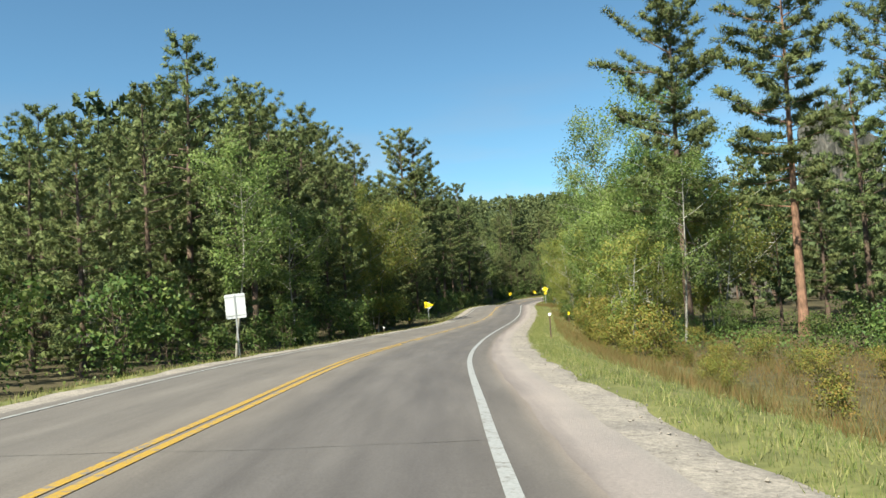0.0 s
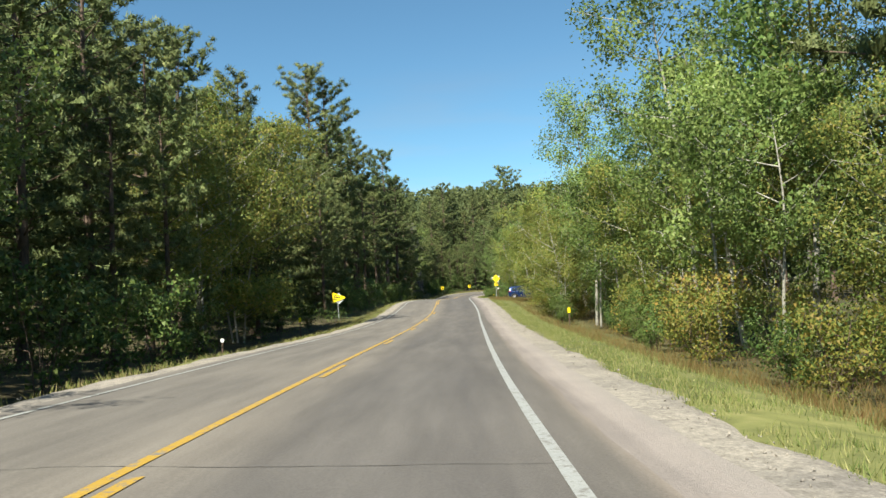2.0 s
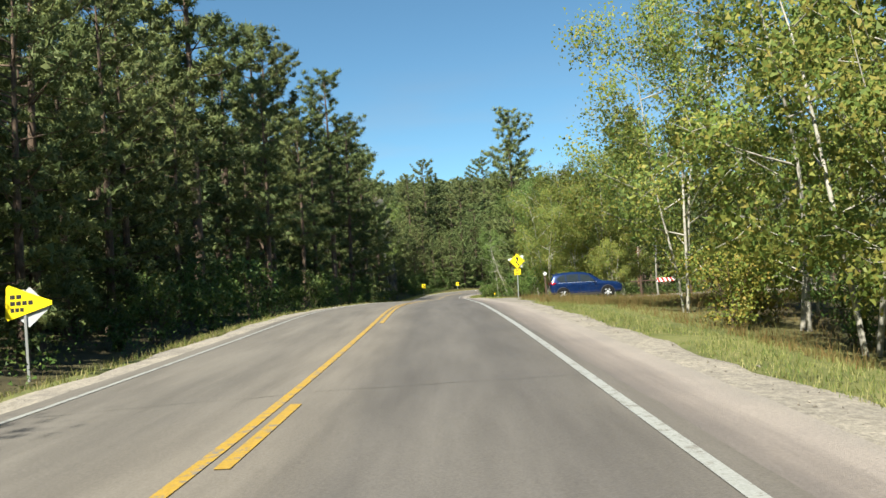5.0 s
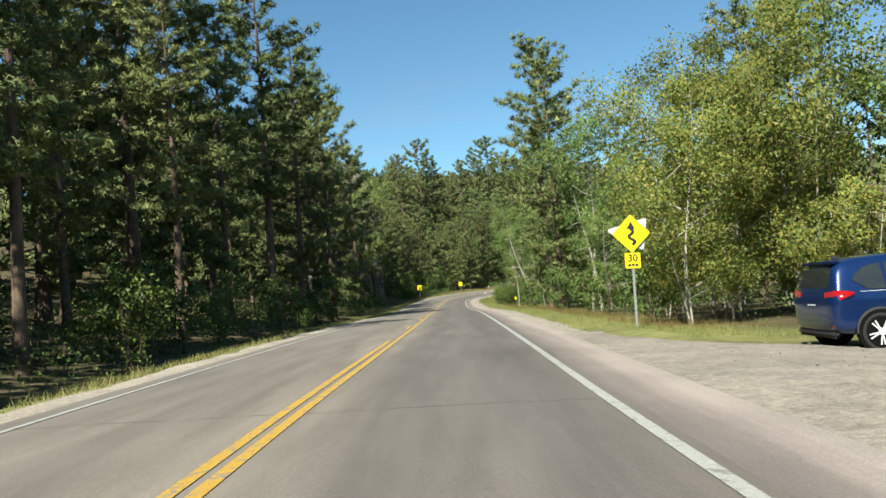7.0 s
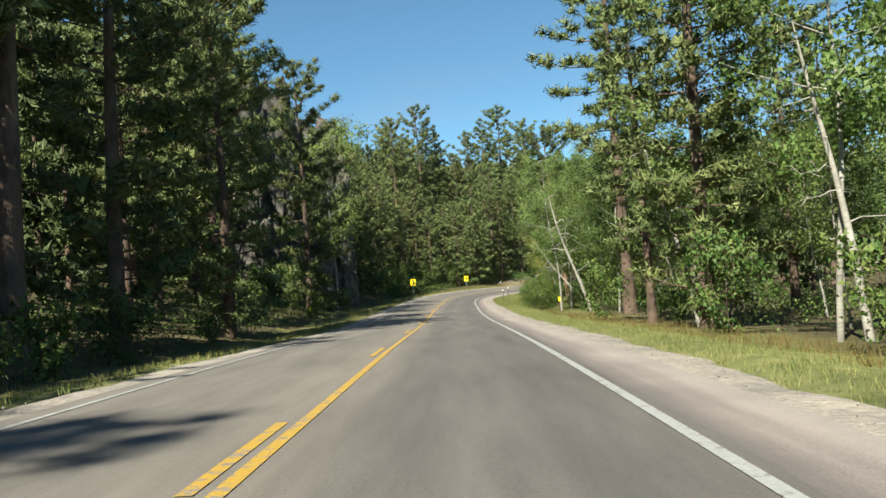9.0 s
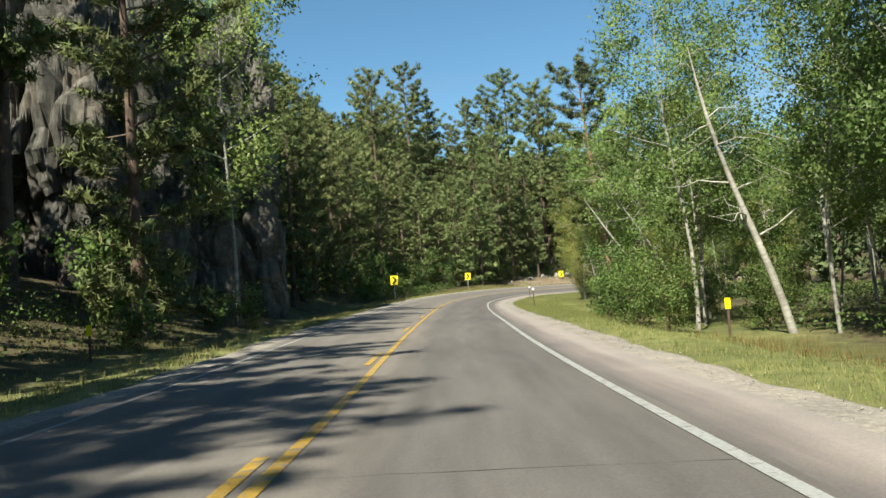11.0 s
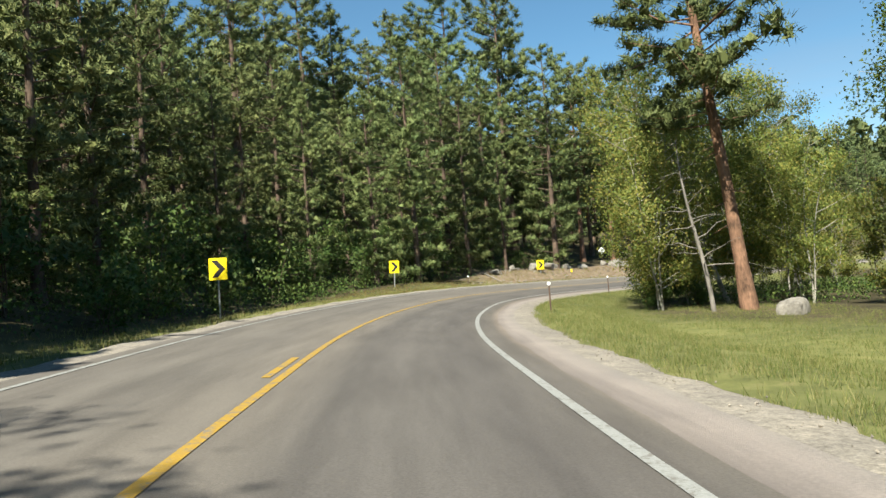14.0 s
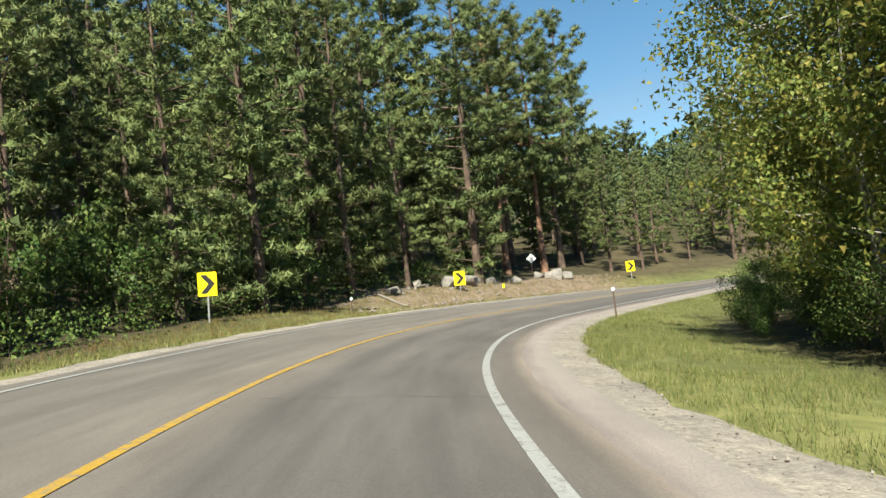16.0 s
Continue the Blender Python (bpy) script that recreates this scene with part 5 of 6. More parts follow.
def sheet(points, thick, way):
    bm = bmesh.new()
    f = bm.faces.new([bm.verts.new(p) for p in points])
    ex = bmesh.ops.extrude_face_region(bm, geom=[f])
    bmesh.ops.translate(bm, vec=Vector(way).normalized() * thick, verts=[v for v in ex["geom"] if isinstance(v, bmesh.types.BMVert)])
    bmesh.ops.recalc_face_normals(bm, faces=bm.faces)
    return bm


def wheel(root, ax, sgn):
    hub = new("wheel")
    hub.parent = root
    hub.matrix_basis = pose(ax, sgn * 0.83, 0.36)
    t = bmesh.new()
    prof = [(0.250, 0.10), (0.30, 0.115), (0.345, 0.10), (0.36, 0.06), (0.36, -0.06), (0.345, -0.10), (0.30, -0.115), (0.250, -0.10)]
    n = 28
    rings = [[t.verts.new((rr * math.cos(2 * math.pi * i / n), y, rr * math.sin(2 * math.pi * i / n))) for rr, y in prof] for i in range(n)]
    for i in range(n):
        for k in range(len(prof)):
            a, b = rings[i], rings[(i + 1) % n]
            t.faces.new((a[k], b[k], b[(k + 1) % len(prof)], a[(k + 1) % len(prof)]))
    bmesh.ops.recalc_face_normals(t, faces=t.faces)
    part("tyre", t, M_TYRE, hub, "black tyre", smooth=True)
    r = bmesh.new()
    for i in range(n):
        a0, a1 = 2 * math.pi * i / n, 2 * math.pi * (i + 1) / n
        r.faces.new([r.verts.new((rr * math.cos(a), sgn * 0.105, rr * math.sin(a))) for rr, a in ((0.215, a0), (0.258, a0), (0.258, a1), (0.215, a1))])
    for k in range(10):
        a = 2 * math.pi * k / 10 + (0.155 if k % 2 else -0.155)
        m = Matrix.Rotation(-a, 4, "Y") @ Matrix.Translation((0.125, sgn * 0.098, 0))
        made = bmesh.ops.create_cube(r, size=1)["verts"]
        bmesh.ops.scale(r, vec=(0.20, 0.02, 0.028), verts=made)
        bmesh.ops.transform(r, matrix=m, verts=made)
    made = bmesh.ops.create_cone(r, cap_ends=True, segments=14, radius1=0.07, radius2=0.06, depth=0.03)["verts"]
    bmesh.ops.transform(r, matrix=Matrix.Translation((0, sgn * 0.105, 0)) @ Matrix.Rotation(radians(90), 4, "X"), verts=made)
    bmesh.ops.recalc_face_normals(r, faces=r.faces)
    part("rim", r, M_RIM, hub, "silver alloy rim")
    # backing disc; the shade between the spokes is put into its darker grey
    d = bmesh.new()
    bmesh.ops.create_cone(d, cap_ends=True, segments=20, radius1=0.235, radius2=0.235, depth=0.05)
    bmesh.ops.rotate(d, matrix=Matrix.Rotation(radians(90), 3, "X"), verts=d.verts)
    bmesh.ops.translate(d, vec=(0, sgn * 0.05, 0), verts=d.verts)
    part("brake_disc", d, M_RIM_SHADE, hub)
    return hub


car_x, car_y = 18.0, 136.2
suv(pose(car_x + 0.08, car_y, stand(car_x + 2.4, car_y, -0.05), 0, 0, -8))


def striped_gate(x, y):
    root = tagged(new("road_gate"), "steel swing gate with a red and white striped board", "gate")
    root.matrix_basis = pose(x, y, stand(x, y, 0), 0, 0, 172)
    for dx in (0.0, -3.2):
        part("post", boxed((0.12, 0.12, 1.3), (dx, 0, 0.55), 0.015), M_POST, root)
    part("bar", boxed((3.9, 0.07, 0.08), (-1.3, 0, 1.02), 0.015), M_POST, root, "dark steel bar")
    board = part("board", boxed((1.1, 0.02, 0.26), (-1.6, 0.06, 1.02)), M_SIGN_W, root, "white board with red stripes")
    for k in range(4):
        part("stripe", flat_shape(moved([(0, 0.13), (0.14, 0.13), (0.02, -0.13), (-0.12, -0.13)], -2.0 + 0.28 * k, 1.02), 0.004, 0.069), M_RED, board, "slanting red stripe")
    return root


striped_gate(24.5, 137.6)


TAKEN = []
SIGN_SPOTS = [(22.0, 274.4), (33.2, 299.9), (50.5, 316.5), (71.2, 327.5), (63.1, 330.4), (-2.4, 109), (-8.9, 34.6), (-4.0, 86.7), (12.4, 82), (17.95, 145.2), (28.0, 213.0), (10.6, 215.2), (-5.2, 66.2), (40.6, 306.8)]


SIGHT = []
for a, b in SIGN_SPOTS:
    sa, da = station(a, b)
    SIGHT.append((a, b, *place(float(sa[0]) - (28 if a > 45 else 65), 1.0)))


for a, b in ((33.2, 299.9), (50.5, 316.5), (-2.4, 109)):      # kept open towards the sun
    SIGHT.append((a, b, a - 0.53 * 20, b - 0.85 * 20))


def free(x, y, gap, wide=2.1):
    """True where nothing stands yet and no sign would be covered for the oncoming driver."""
    if 40.0 < x < 48.5 and 262 < y < 273:
        return False
    for a, b, e, f in SIGHT:
        u = min(1.0, max(0.0, ((x - a) * (e - a) + (y - b) * (f - b)) / ((e - a) ** 2 + (f - b) ** 2)))
        if math.hypot(x - a - u * (e - a), y - b - u * (f - b)) < wide:
            return False
    if any((x - a) ** 2 + (y - b) ** 2 < gap * gap for a, b in TAKEN):
        return False
    TAKEN.append((x, y))
    return True


def scatter(kinds, s0, s1, d0, d1, gap, size0, size1, group, seed, keep=None, most=999, reach=None, cap=None):
    """Stands plants over a stretch of roadside, at least gap metres apart."""
    r = np.random.default_rng(seed)
    n = 0
    for k in range(int(abs(s1 - s0) * abs(d1 - d0) / gap ** 2 * 3)):
        s, d = r.uniform(s0, s1), r.uniform(d0, d1)
        x, y = place(s, d)
        if n >= most or (keep and not keep(x, y)) or not free(x, y, gap, 2.8 if kinds[0].name.startswith("pine") else 2.1):
            continue
        k, size = int(r.integers(0, 99)), r.uniform(size0, size1)
        if reach is not None:
            # no taller than lets the shadow end at that distance from the centre line
            t = np.interp(s, S, np.arctan2(TAN[:, 0], TAN[:, 1]))
            slant = max(0.12, math.sin(radians(SUN_AZ - 180) - t) / math.tan(radians(SUN_EL)))
            high = (abs(d) - reach - 1.8) / slant + float(on_road(s, 0.0)[2]) - stand(x, y)
            size = max(0.3, min(size, high / TALL[kinds[k % len(kinds)].name]))
        if cap is not None:
            size = min(size, cap(x, y) / TALL[kinds[k % len(kinds)].name])
        put(kinds, k, x, y, size, group=group)
        n += 1


# trees that stand out, and some added for their shade, each at its own place: x, y, height of the tip, kind
LEFT_ROW = [
    (-16.8, 53.4, 20, 4), (-18.9, 56, 17.5, 3), (-14.2, 57, 15.5, 1), (-15.3, 41.5, 12, 4), (-17.6, 48, 13, 3), (-14.2, 70, 18.5, 1), (-12.4, 66, 15.5, 3), (-12.6, 74, 18, 4), (-11.6, 80, 16.5, 0), (-15.8, 63, 16.5, 4), (-16.9, 89, 24.4, 0), (-20.5, 96, 25, 3), (-13.7, 111.4, 24, 1),
    (-16.6, 111, 26.8, 2), (-13.2, 123, 25.5, 3), (-15.5, 132, 28.5, 0), (-6.7, 142, 26.6, 2), (-4.4, 143.4, 25, 2), (-11, 148, 29, 0), (-8, 156, 28, 1), (-5.5, 164, 27, 3), (2.2, 172.5, 23.6, 1), (0.3, 178.4, 26.2, 0), (-3.2, 172, 27, 4),
]
# (9.5, 258), (12, 258.4) and the pines behind the rock are added to block sun
ROCK_ROW = [
    (3.8, 183, 23, 2), (5.8, 186.6, 20.8, 4), (4.2, 193.5, 22, 0), (7.8, 197.6, 19.8, 3), (6.0, 205, 19.5, 2), (3.2, 203, 25, 1), (0.5, 224, 22, 4), (-3.5, 229, 24, 1), (10.2, 222, 19.5, 3), (13.7, 249.5, 15.5, 3), (14.0, 255.5, 17, 4), (12.0, 258.4, 24, 0), (11, 252, 19, 4),
    (5, 246, 20, 0), (9.5, 258, 26, 1), (-5, 240, 26, 4), (-6, 233, 27, 0), (-1, 246, 26, 1), (-4.5, 244.5, 27, 0), (1, 252, 25, 1), (2.5, 221.5, 24, 4), (-9, 237, 28, 3), (4.2, 251, 22, 1),
]
BEND_ROW = [
    (14.6, 262.4, 21.5, 1), (12.3, 268, 21, 0), (11, 276, 23.5, 4), (18.5, 292, 24.4, 0), (14, 285, 24, 3), (22, 307.8, 29, 2), (16, 300, 28, 1), (21.9, 318.3, 33.4, 3), (18.2, 337.3, 38.2, 0), (29.2, 334.5, 36.6, 2), (25, 326, 32, 4), (37.2, 337.2, 36.3, 1), (33.5, 341, 37, 3),
    (45.6, 343, 35.5, 0), (46.2, 348.5, 37.8, 3), (41.5, 343.5, 35, 4), (50.5, 351, 38.6, 2), (54, 335.5, 34.6, 3), (52, 330.5, 31.4, 2), (56.5, 333.2, 29, 1), (64.6, 337, 30, 0), (69.7, 336.7, 29.5, 1), (76, 344, 31, 3), (83, 353, 31, 0), (33, 321.5, 23, 1), (42, 326, 25, 4),
    (47, 322, 23, 4), (28.5, 316, 24.5, 1), (60.5, 329.9, 26, 7), (58.6, 330.4, 24, 8), (65.8, 333.1, 25, 7),
]
for row_, group_ in ((LEFT_ROW, "pines left of the road"), (ROCK_ROW, "pines left of the road"), (BEND_ROW, "pines above the bend")):
    for x, y, top, kind in row_:
        TAKEN.append((x, y))
        put_to(BIG_PINES if kind == 7 else PINES, kind % 7, x, y, top, group=group_)
for i, (x, y, top) in enumerate([(16.1, 53.6, 21), (20.3, 46.0, 19.8), (38, 66, 20), (30.5, 58, 16), (44, 74, 17), (34, 72, 15), (22.8, 81, 16), (35.9, 196.2, 20.0), (40, 179.6, 20.6), (27.5, 193.8, 18.6), (30.5, 205.5, 22.5), (25.9, 184.2, 17.0), (33.3, 162, 15.0), (48, 168, 19), (44, 158, 17), (52, 160, 19)]):
    TAKEN.append((x, y))
    put_to(BIG_PINES if i in (0, 1, 12) else PINES, (2, 1, 2, 3, 0, 1, 0, 1, 3, 1, 2, 4, 1, 0, 3, 1)[i], x, y, top, group="pines right of the road")
TAKEN.append((43.7, 270.1))
put_to(BIG_PINES, 0, 43.7, 270.1, 21.5, group="pines right of the road", lean=4.5, lean_to=150, turn=0)
for i, (x, y, top) in enumerate([(15.4, 86.0, 13.6), (17.2, 79.0, 12.8), (18.1, 82.6, 11), (14.0, 66.6, 12.4), (17.5, 70, 10.5), (16.6, 62.0, 12.6), (28.0, 143.5, 9.6), (26.6, 185.3, 9.5), (26.5, 177.4, 9), (29.5, 218.5, 8.5), (36.5, 242, 9), (-10.6, 41, 6.6), (-10.6, 55.5, 6.2), (12.1, 233.0, 12.6)]):
    TAKEN.append((x, y))
    put_to(ASPENS, (2, 0, 1, 2, 2, 0, 3, 0, 1, 2, 0, 1, 3, 1)[i], x, y, top, group="aspens by the road")
for i, (x, y, top) in enumerate([(17.4, 106, 9.6), (18.6, 101.5, 8.4), (14.6, 94.4, 5.0), (21.2, 149.2, 9.2), (23.9, 150.6, 10.8), (41.8, 274.4, 7.0), (44.6, 279.8, 8.0), (49.0, 283.6, 10.5), (54, 286.5, 10), (-8.9, 80.4, 10.4), (9.4, 41.5, 4.6), (-7.7, 84.2, 9.9)]):
    TAKEN.append((x, y))
    put_to(BEND_GOLDS if 2 < i < 10 or i == 11 else GOLDS, (0, 2, 1, 1, 0, 1, 0, 1, 0, 0, 1, 1)[i], x, y, top, group="birches by the road")

for i, (x, y, top) in enumerate([(15.6, 72, 6.0), (14.4, 68.5, 4.6), (17.5, 75.5, 7.5), (16.5, 65, 5.4), (19.4, 70, 8.0), (16.2, 77.0, 6.0), (15.2, 84.6, 6.4), (14.9, 80.0, 5.8), (14.2, 90.2, 5.4), (12.8, 50.6, 3.7), (16.2, 111.2, 8.6), (26.3, 150.4, 9.3), (47.2, 280.8, 10.2), (20.0, 59.0, 9.0)]):
    TAKEN.append((x, y))
    put_to(ASPENS if i in (0, 2, 4, 6, 7) else BEND_GOLDS, i, x, y, top, group="aspens and birches right of the road")
for i, (x, y, size) in enumerate([(43.4, 278.8, 0.75), (45.1, 281.0, 0.8), (46.8, 283.6, 0.8), (42.4, 275.8, 0.65), (49.2, 286.2, 0.8), (46.4, 279.2, 0.9), (44.8, 276.4, 0.8), (50.4, 289.4, 0.8), (52.8, 291.8, 0.85)]):
    TAKEN.append((x, y))
    put(BUSHES, i, x, y, size, group="bushes inside the bend")
for i, (x, y, size) in enumerate([(6.2, 218.0, 1.2), (4.6, 214.5, 1.1), (8.6, 222.5, 1.1), (9.6, 227.6, 0.95), (11.6, 229.2, 0.8), (7.4, 228.6, 1.1), (12.6, 232.0, 0.7)]):
    TAKEN.append((x, y))
    put(SHRUBS, i, x, y, size, group="shrubs left of the road")
for i, (x, y, size) in enumerate([(12.9, 85.5, 0.8), (13.6, 88.5, 0.9), (13.4, 75.5, 0.75), (12.9, 71.5, 0.7), (14.6, 80.8, 0.9), (12.6, 66, 0.7), (14.6, 49.0, 0.7), (16.4, 47.5, 0.8)]):
    TAKEN.append((x, y))
    put(BUSHES, i, x, y, size, group="bushes right of the road")
for x, y, size, lean in [(38.5, 240.5, 0.8, 24)]:
    TAKEN.append((x, y))
    put(ASPENS, 2, x, y, size, 0, "aspens by the road", lean, 182, "aspen with pale bark leaning towards the road")

def beyond(x, y):
    """Right of the meadow's edge."""
    s, d = station(x, y)
    return d[0] > np.interp(s[0], [224, 230, 236, 245, 258, 266], [7.6, 8.0, 9.2, 11.5, 14.5, 15.5])


clear_of_rock = lambda x, y: not (-3.5 < x < 12.2 and 228 < y < 248)
# woods to the left of the road
low_first = lambda x, y: 1.5 + 0.225 * math.hypot(x, y) if x < -0.30 * y else 3.0 + 0.22 * math.hypot(x, y)
scatter(PINES, 22, 70, -22, -11.0, 3.6, 0.45, 0.85, "pines left of the road", 1, reach=5, cap=low_first)
scatter([PINES[1], PINES[3], PINES[4]], 66, 135, -16.5, -10.8, 2.9, 0.66, 1.0, "pines left of the road", 21, reach=4.8)
TRUNKY = [PINES[0], PINES[2]]
scatter(TRUNKY, 135, 176, -16.5, -10.8, 4.2, 0.75, 1.05, "pines left of the road", 27, reach=4.2)
scatter(TRUNKY, 176, 194, -16.5, -10.8, 4.4, 0.75, 1.0, "pines left of the road", 28, clear_of_rock, reach=3.4)
scatter(TRUNKY, 194, 213, -17, -10.8, 4.4, 0.8, 1.1, "pines left of the road", 42, clear_of_rock, reach=2.4)
scatter(BACK_PINES, 16, 75, -27, -20, 4.2, 0.6, 0.95, "pines deeper in the woods", 22, cap=low_first)
scatter(BACK_PINES, 75, 135, -21, -14, 3.5, 0.9, 1.25, "pines deeper in the woods", 12, clear_of_rock, reach=4.0)
scatter(BACK_PINES, 194, 213, -24, -16, 5.4, 0.95, 1.25, "pines deeper in the woods", 43, clear_of_rock, reach=0.5)
scatter(BACK_PINES, 135, 222, -24, -16, 5.4, 0.8, 1.15, "pines deeper in the woods", 36, clear_of_rock, reach=4.2)
scatter(PINES, 212, 243, -19, -9.8, 3.5, 0.75, 1.15, "pines above the bend", 4, clear_of_rock, reach=4.8)
scatter(BACK_PINES, 218, 268, -26, -13, 3.4, 0.95, 1.25, "pines above the bend", 35, clear_of_rock, reach=4.6)
scatter([PINES[1], PINES[3], PINES[4]], 243, 335, -21, -9.8, 4.0, 0.65, 1.15, "pines above the bend", 29, clear_of_rock, reach=5.4)
scatter(BACK_PINES, 255, 345, -36, -20, 4.6, 0.85, 1.12, "pines above the bend", 13, clear_of_rock, reach=6)
scatter(PINES, 338, 385, -24, -12, 4.4, 0.5, 0.75, "pines above the bend", 61)
scatter(ASPENS, 30, 72, -15.0, -11, 4.2, 0.5, 0.72, "aspens left of the road", 2, reach=5, most=9)
scatter(SHRUBS, 18, 66, -10.5, -7.6, 2.5, 0.7, 1.2, "shrubs left of the road", 3)
scatter(SHRUBS, 66, 120, -12.5, -9.4, 3.5, 0.6, 1.0, "shrubs left of the road", 30)
scatter(SHRUBS, 108, 165, -12.0, -8.4, 2.6, 0.7, 1.3, "shrubs left of the road", 51)
scatter(ASPENS, 100, 160, -12.5, -9.6, 6.0, 0.45, 0.75, "aspens left of the road", 52, reach=4, most=9)
scatter(SHRUBS, 98, 152, -21, -12.5, 2.5, 0.9, 1.5, "shrubs left of the road", 64, most=55)
scatter(SHRUBS, 165, 226, -10.5, -7.6, 2.8, 0.6, 1.0, "shrubs left of the road", 14, most=16)
scatter(SHRUBS, 264, 296, -11.5, -7.6, 2.4, 0.8, 1.35, "shrubs above the bend", 31)
# woods to the right
scatter(ASPENS, 44, 92, 11, 19, 3.5, 0.7, 1.0, "aspens right of the road", 5)
scatter(ASPENS, 66, 90, 9.4, 13.5, 2.8, 0.5, 0.8, "aspens right of the road", 62)
scatter(GOLDS, 88, 116, 9.2, 13.5, 2.7, 0.62, 0.95, "birches right of the road", 6)
scatter(GOLDS, 92, 116, 13, 20, 3.6, 0.8, 1.0, "birches right of the road", 23)
scatter(BUSHES, 50, 116, 9.6, 12.5, 2.2, 0.6, 1.05, "bushes right of the road", 63)
scatter(YELLOW_SHRUBS, 34, 114, 8.6, 11.0, 1.9, 0.9, 1.6, "yellowing shrubs right of the road", 7)
scatter(YELLOW_SHRUBS, 14, 44, 9.0, 14, 2.2, 0.28, 0.5, "low yellowing shrubs in the ditch", 34)
scatter(SHRUBS, 14, 60, 10.5, 19, 3.6, 0.4, 0.75, "shrubs right of the road", 15)
scatter(BACK_PINES, 60, 118, 20, 27, 5.5, 0.6, 0.95, "pines right of the road", 8)
scatter(GOLDS, 147, 172, 10.5, 20, 3.2, 0.7, 1.05, "birches past the lay-by", 9)
scatter(ASPENS, 152, 205, 11, 19, 3.8, 0.45, 0.7, "aspens before the bend", 10)
scatter(ASPENS, 205, 236, 11, 19, 3.3, 0.6, 0.95, "aspens before the bend", 45)
scatter(SHRUBS, 152, 222, 11.5, 17, 3.4, 0.9, 1.4, "shrubs before the bend", 24, most=30)
scatter(BUSHES, 214, 250, 7.6, 15, 2.1, 0.75, 1.25, "bushes beside the meadow", 26, beyond, most=40)
scatter(BUSHES, 246, 262, 11, 19, 2.6, 0.75, 1.2, "bushes beside the meadow", 44, beyond, most=12)
scatter(GOLDS, 236, 262, 12, 20, 4.0, 0.6, 0.9, "birches beside the meadow", 33, beyond)
scatter(SHRUBS, 150, 232, 9.4, 12, 2.6, 0.6, 0.95, "shrubs before the bend", 16)
scatter(ASPENS, 222, 262, 17, 26, 4.0, 0.65, 0.95, "aspens behind the meadow", 17)
scatter(BACK_PINES, 146, 262, 20, 27, 5.5, 0.7, 1.0, "pines right of the road", 11)
scatter(BEND_GOLDS, 277, 322, 12.3, 15.5, 3.3, 0.7, 1.1, "birches inside the bend", 18)
scatter(GOLDS, 276, 330, 15, 21, 3.4, 0.8, 1.1, "birches inside the bend", 32)
scatter(ASPENS, 258, 285, 19, 28, 3.6, 0.7, 1.0, "aspens behind the meadow", 25)
scatter(BUSHES, 277, 312, 10.0, 12.0, 2.0, 0.6, 1.0, "shrubs inside the bend", 19)
scatter(BACK_PINES, 262, 335, 18, 27, 5.5, 0.7, 1.0, "pines inside the bend", 20)


scatter(SHRUBS, 284, 322, -12.5, -9.6, 2.6, 0.6, 1.1, "shrubs above the bend", 46, most=14)
scatter(SHRUBS, 268, 318, -21, -12, 2.0, 0.9, 1.4, "shrubs above the bend", 41, most=45)


# the woods behind the first rows: pines that stand too close to be told apart
def deep_woods():
    shapes = []
    for i, (h, base, wide, total) in enumerate([(21, 2.0, 4.0, 1250), (19, 1.5, 3.8, 1150), (22, 3.0, 4.2, 1300)]):
        wood, crown = pine(141 + i, h, base, wide, total, length=1.1, width=0.46, puff=0.85, lower=False, sparse=7, dense=1.8, each=0.9, core=2)
        shapes.append((h, np.concatenate(wood.v), wood.f, np.concatenate(crown.v), crown.f, np.concatenate(crown.n)))
    r = np.random.default_rng(77)
    trunks, crowns = Build(), Build()
    for s0, s1, d0, d1, gap, low, high, reach in [(10, 75, -58, -27, 5.2, 0.55, 0.95, None), (75, 135, -40, -20, 4.3, 0.95, 1.25, 4.0), (135, 220, -44, -24, 5.8, 0.9, 1.2, 3.4), (215, 270, -40, -20, 4.0, 1.0, 1.25, 3.6), (262, 345, -82, -34, 5.0, 0.85, 1.1, None), (345, 420, -70, -22, 5.6, 0.5, 0.75, None), (345, 410, 12, 50, 6.0, 0.5, 0.75, None),
                                                  (30, 118, 27, 50, 7.0, 0.6, 0.95, None), (118, 262, 26, 55, 6.5, 0.7, 1.0, None), (262, 340, 26, 50, 7.0, 0.7, 1.0, None)]:
        for k in range(int((s1 - s0) * abs(d1 - d0) / gap ** 2 * 3)):
            s, d = r.uniform(s0, s1), r.uniform(d0, d1)
            x, y = place(s, d)
            if not clear_of_rock(x, y) or (17 < x < 60 and 126 < y < 142) or not free(x, y, gap, 3.0):
                continue
            h, wv, wf, cv, cf, cn = shapes[int(r.integers(0, 3))]
            size = r.uniform(low, high)
            if s < 75 and d < 0:
                size = min(size, low_first(x, y) / h)
            a = r.uniform(0, 6.28)
            turn = np.array([[math.cos(a), math.sin(a), 0], [-math.sin(a), math.cos(a), 0], [0, 0, 1]]) * size
            at = np.array([x, y, stand(x, y, 0.1)])
            trunks.add(wv @ turn + at, wf)
            crowns.add(cv @ turn + at, cf, cn @ turn / size)
    woods = tagged(new("pine_woods", crowns.mesh("pine_woods", M_NEEDLE_FAR)), "dense dark pine woods behind the first rows of trees", "woods", kind="stuff")
    mesh_part("trunks", trunks.mesh("trunks", M_BARK_DARK, True), woods)


deep_woods()


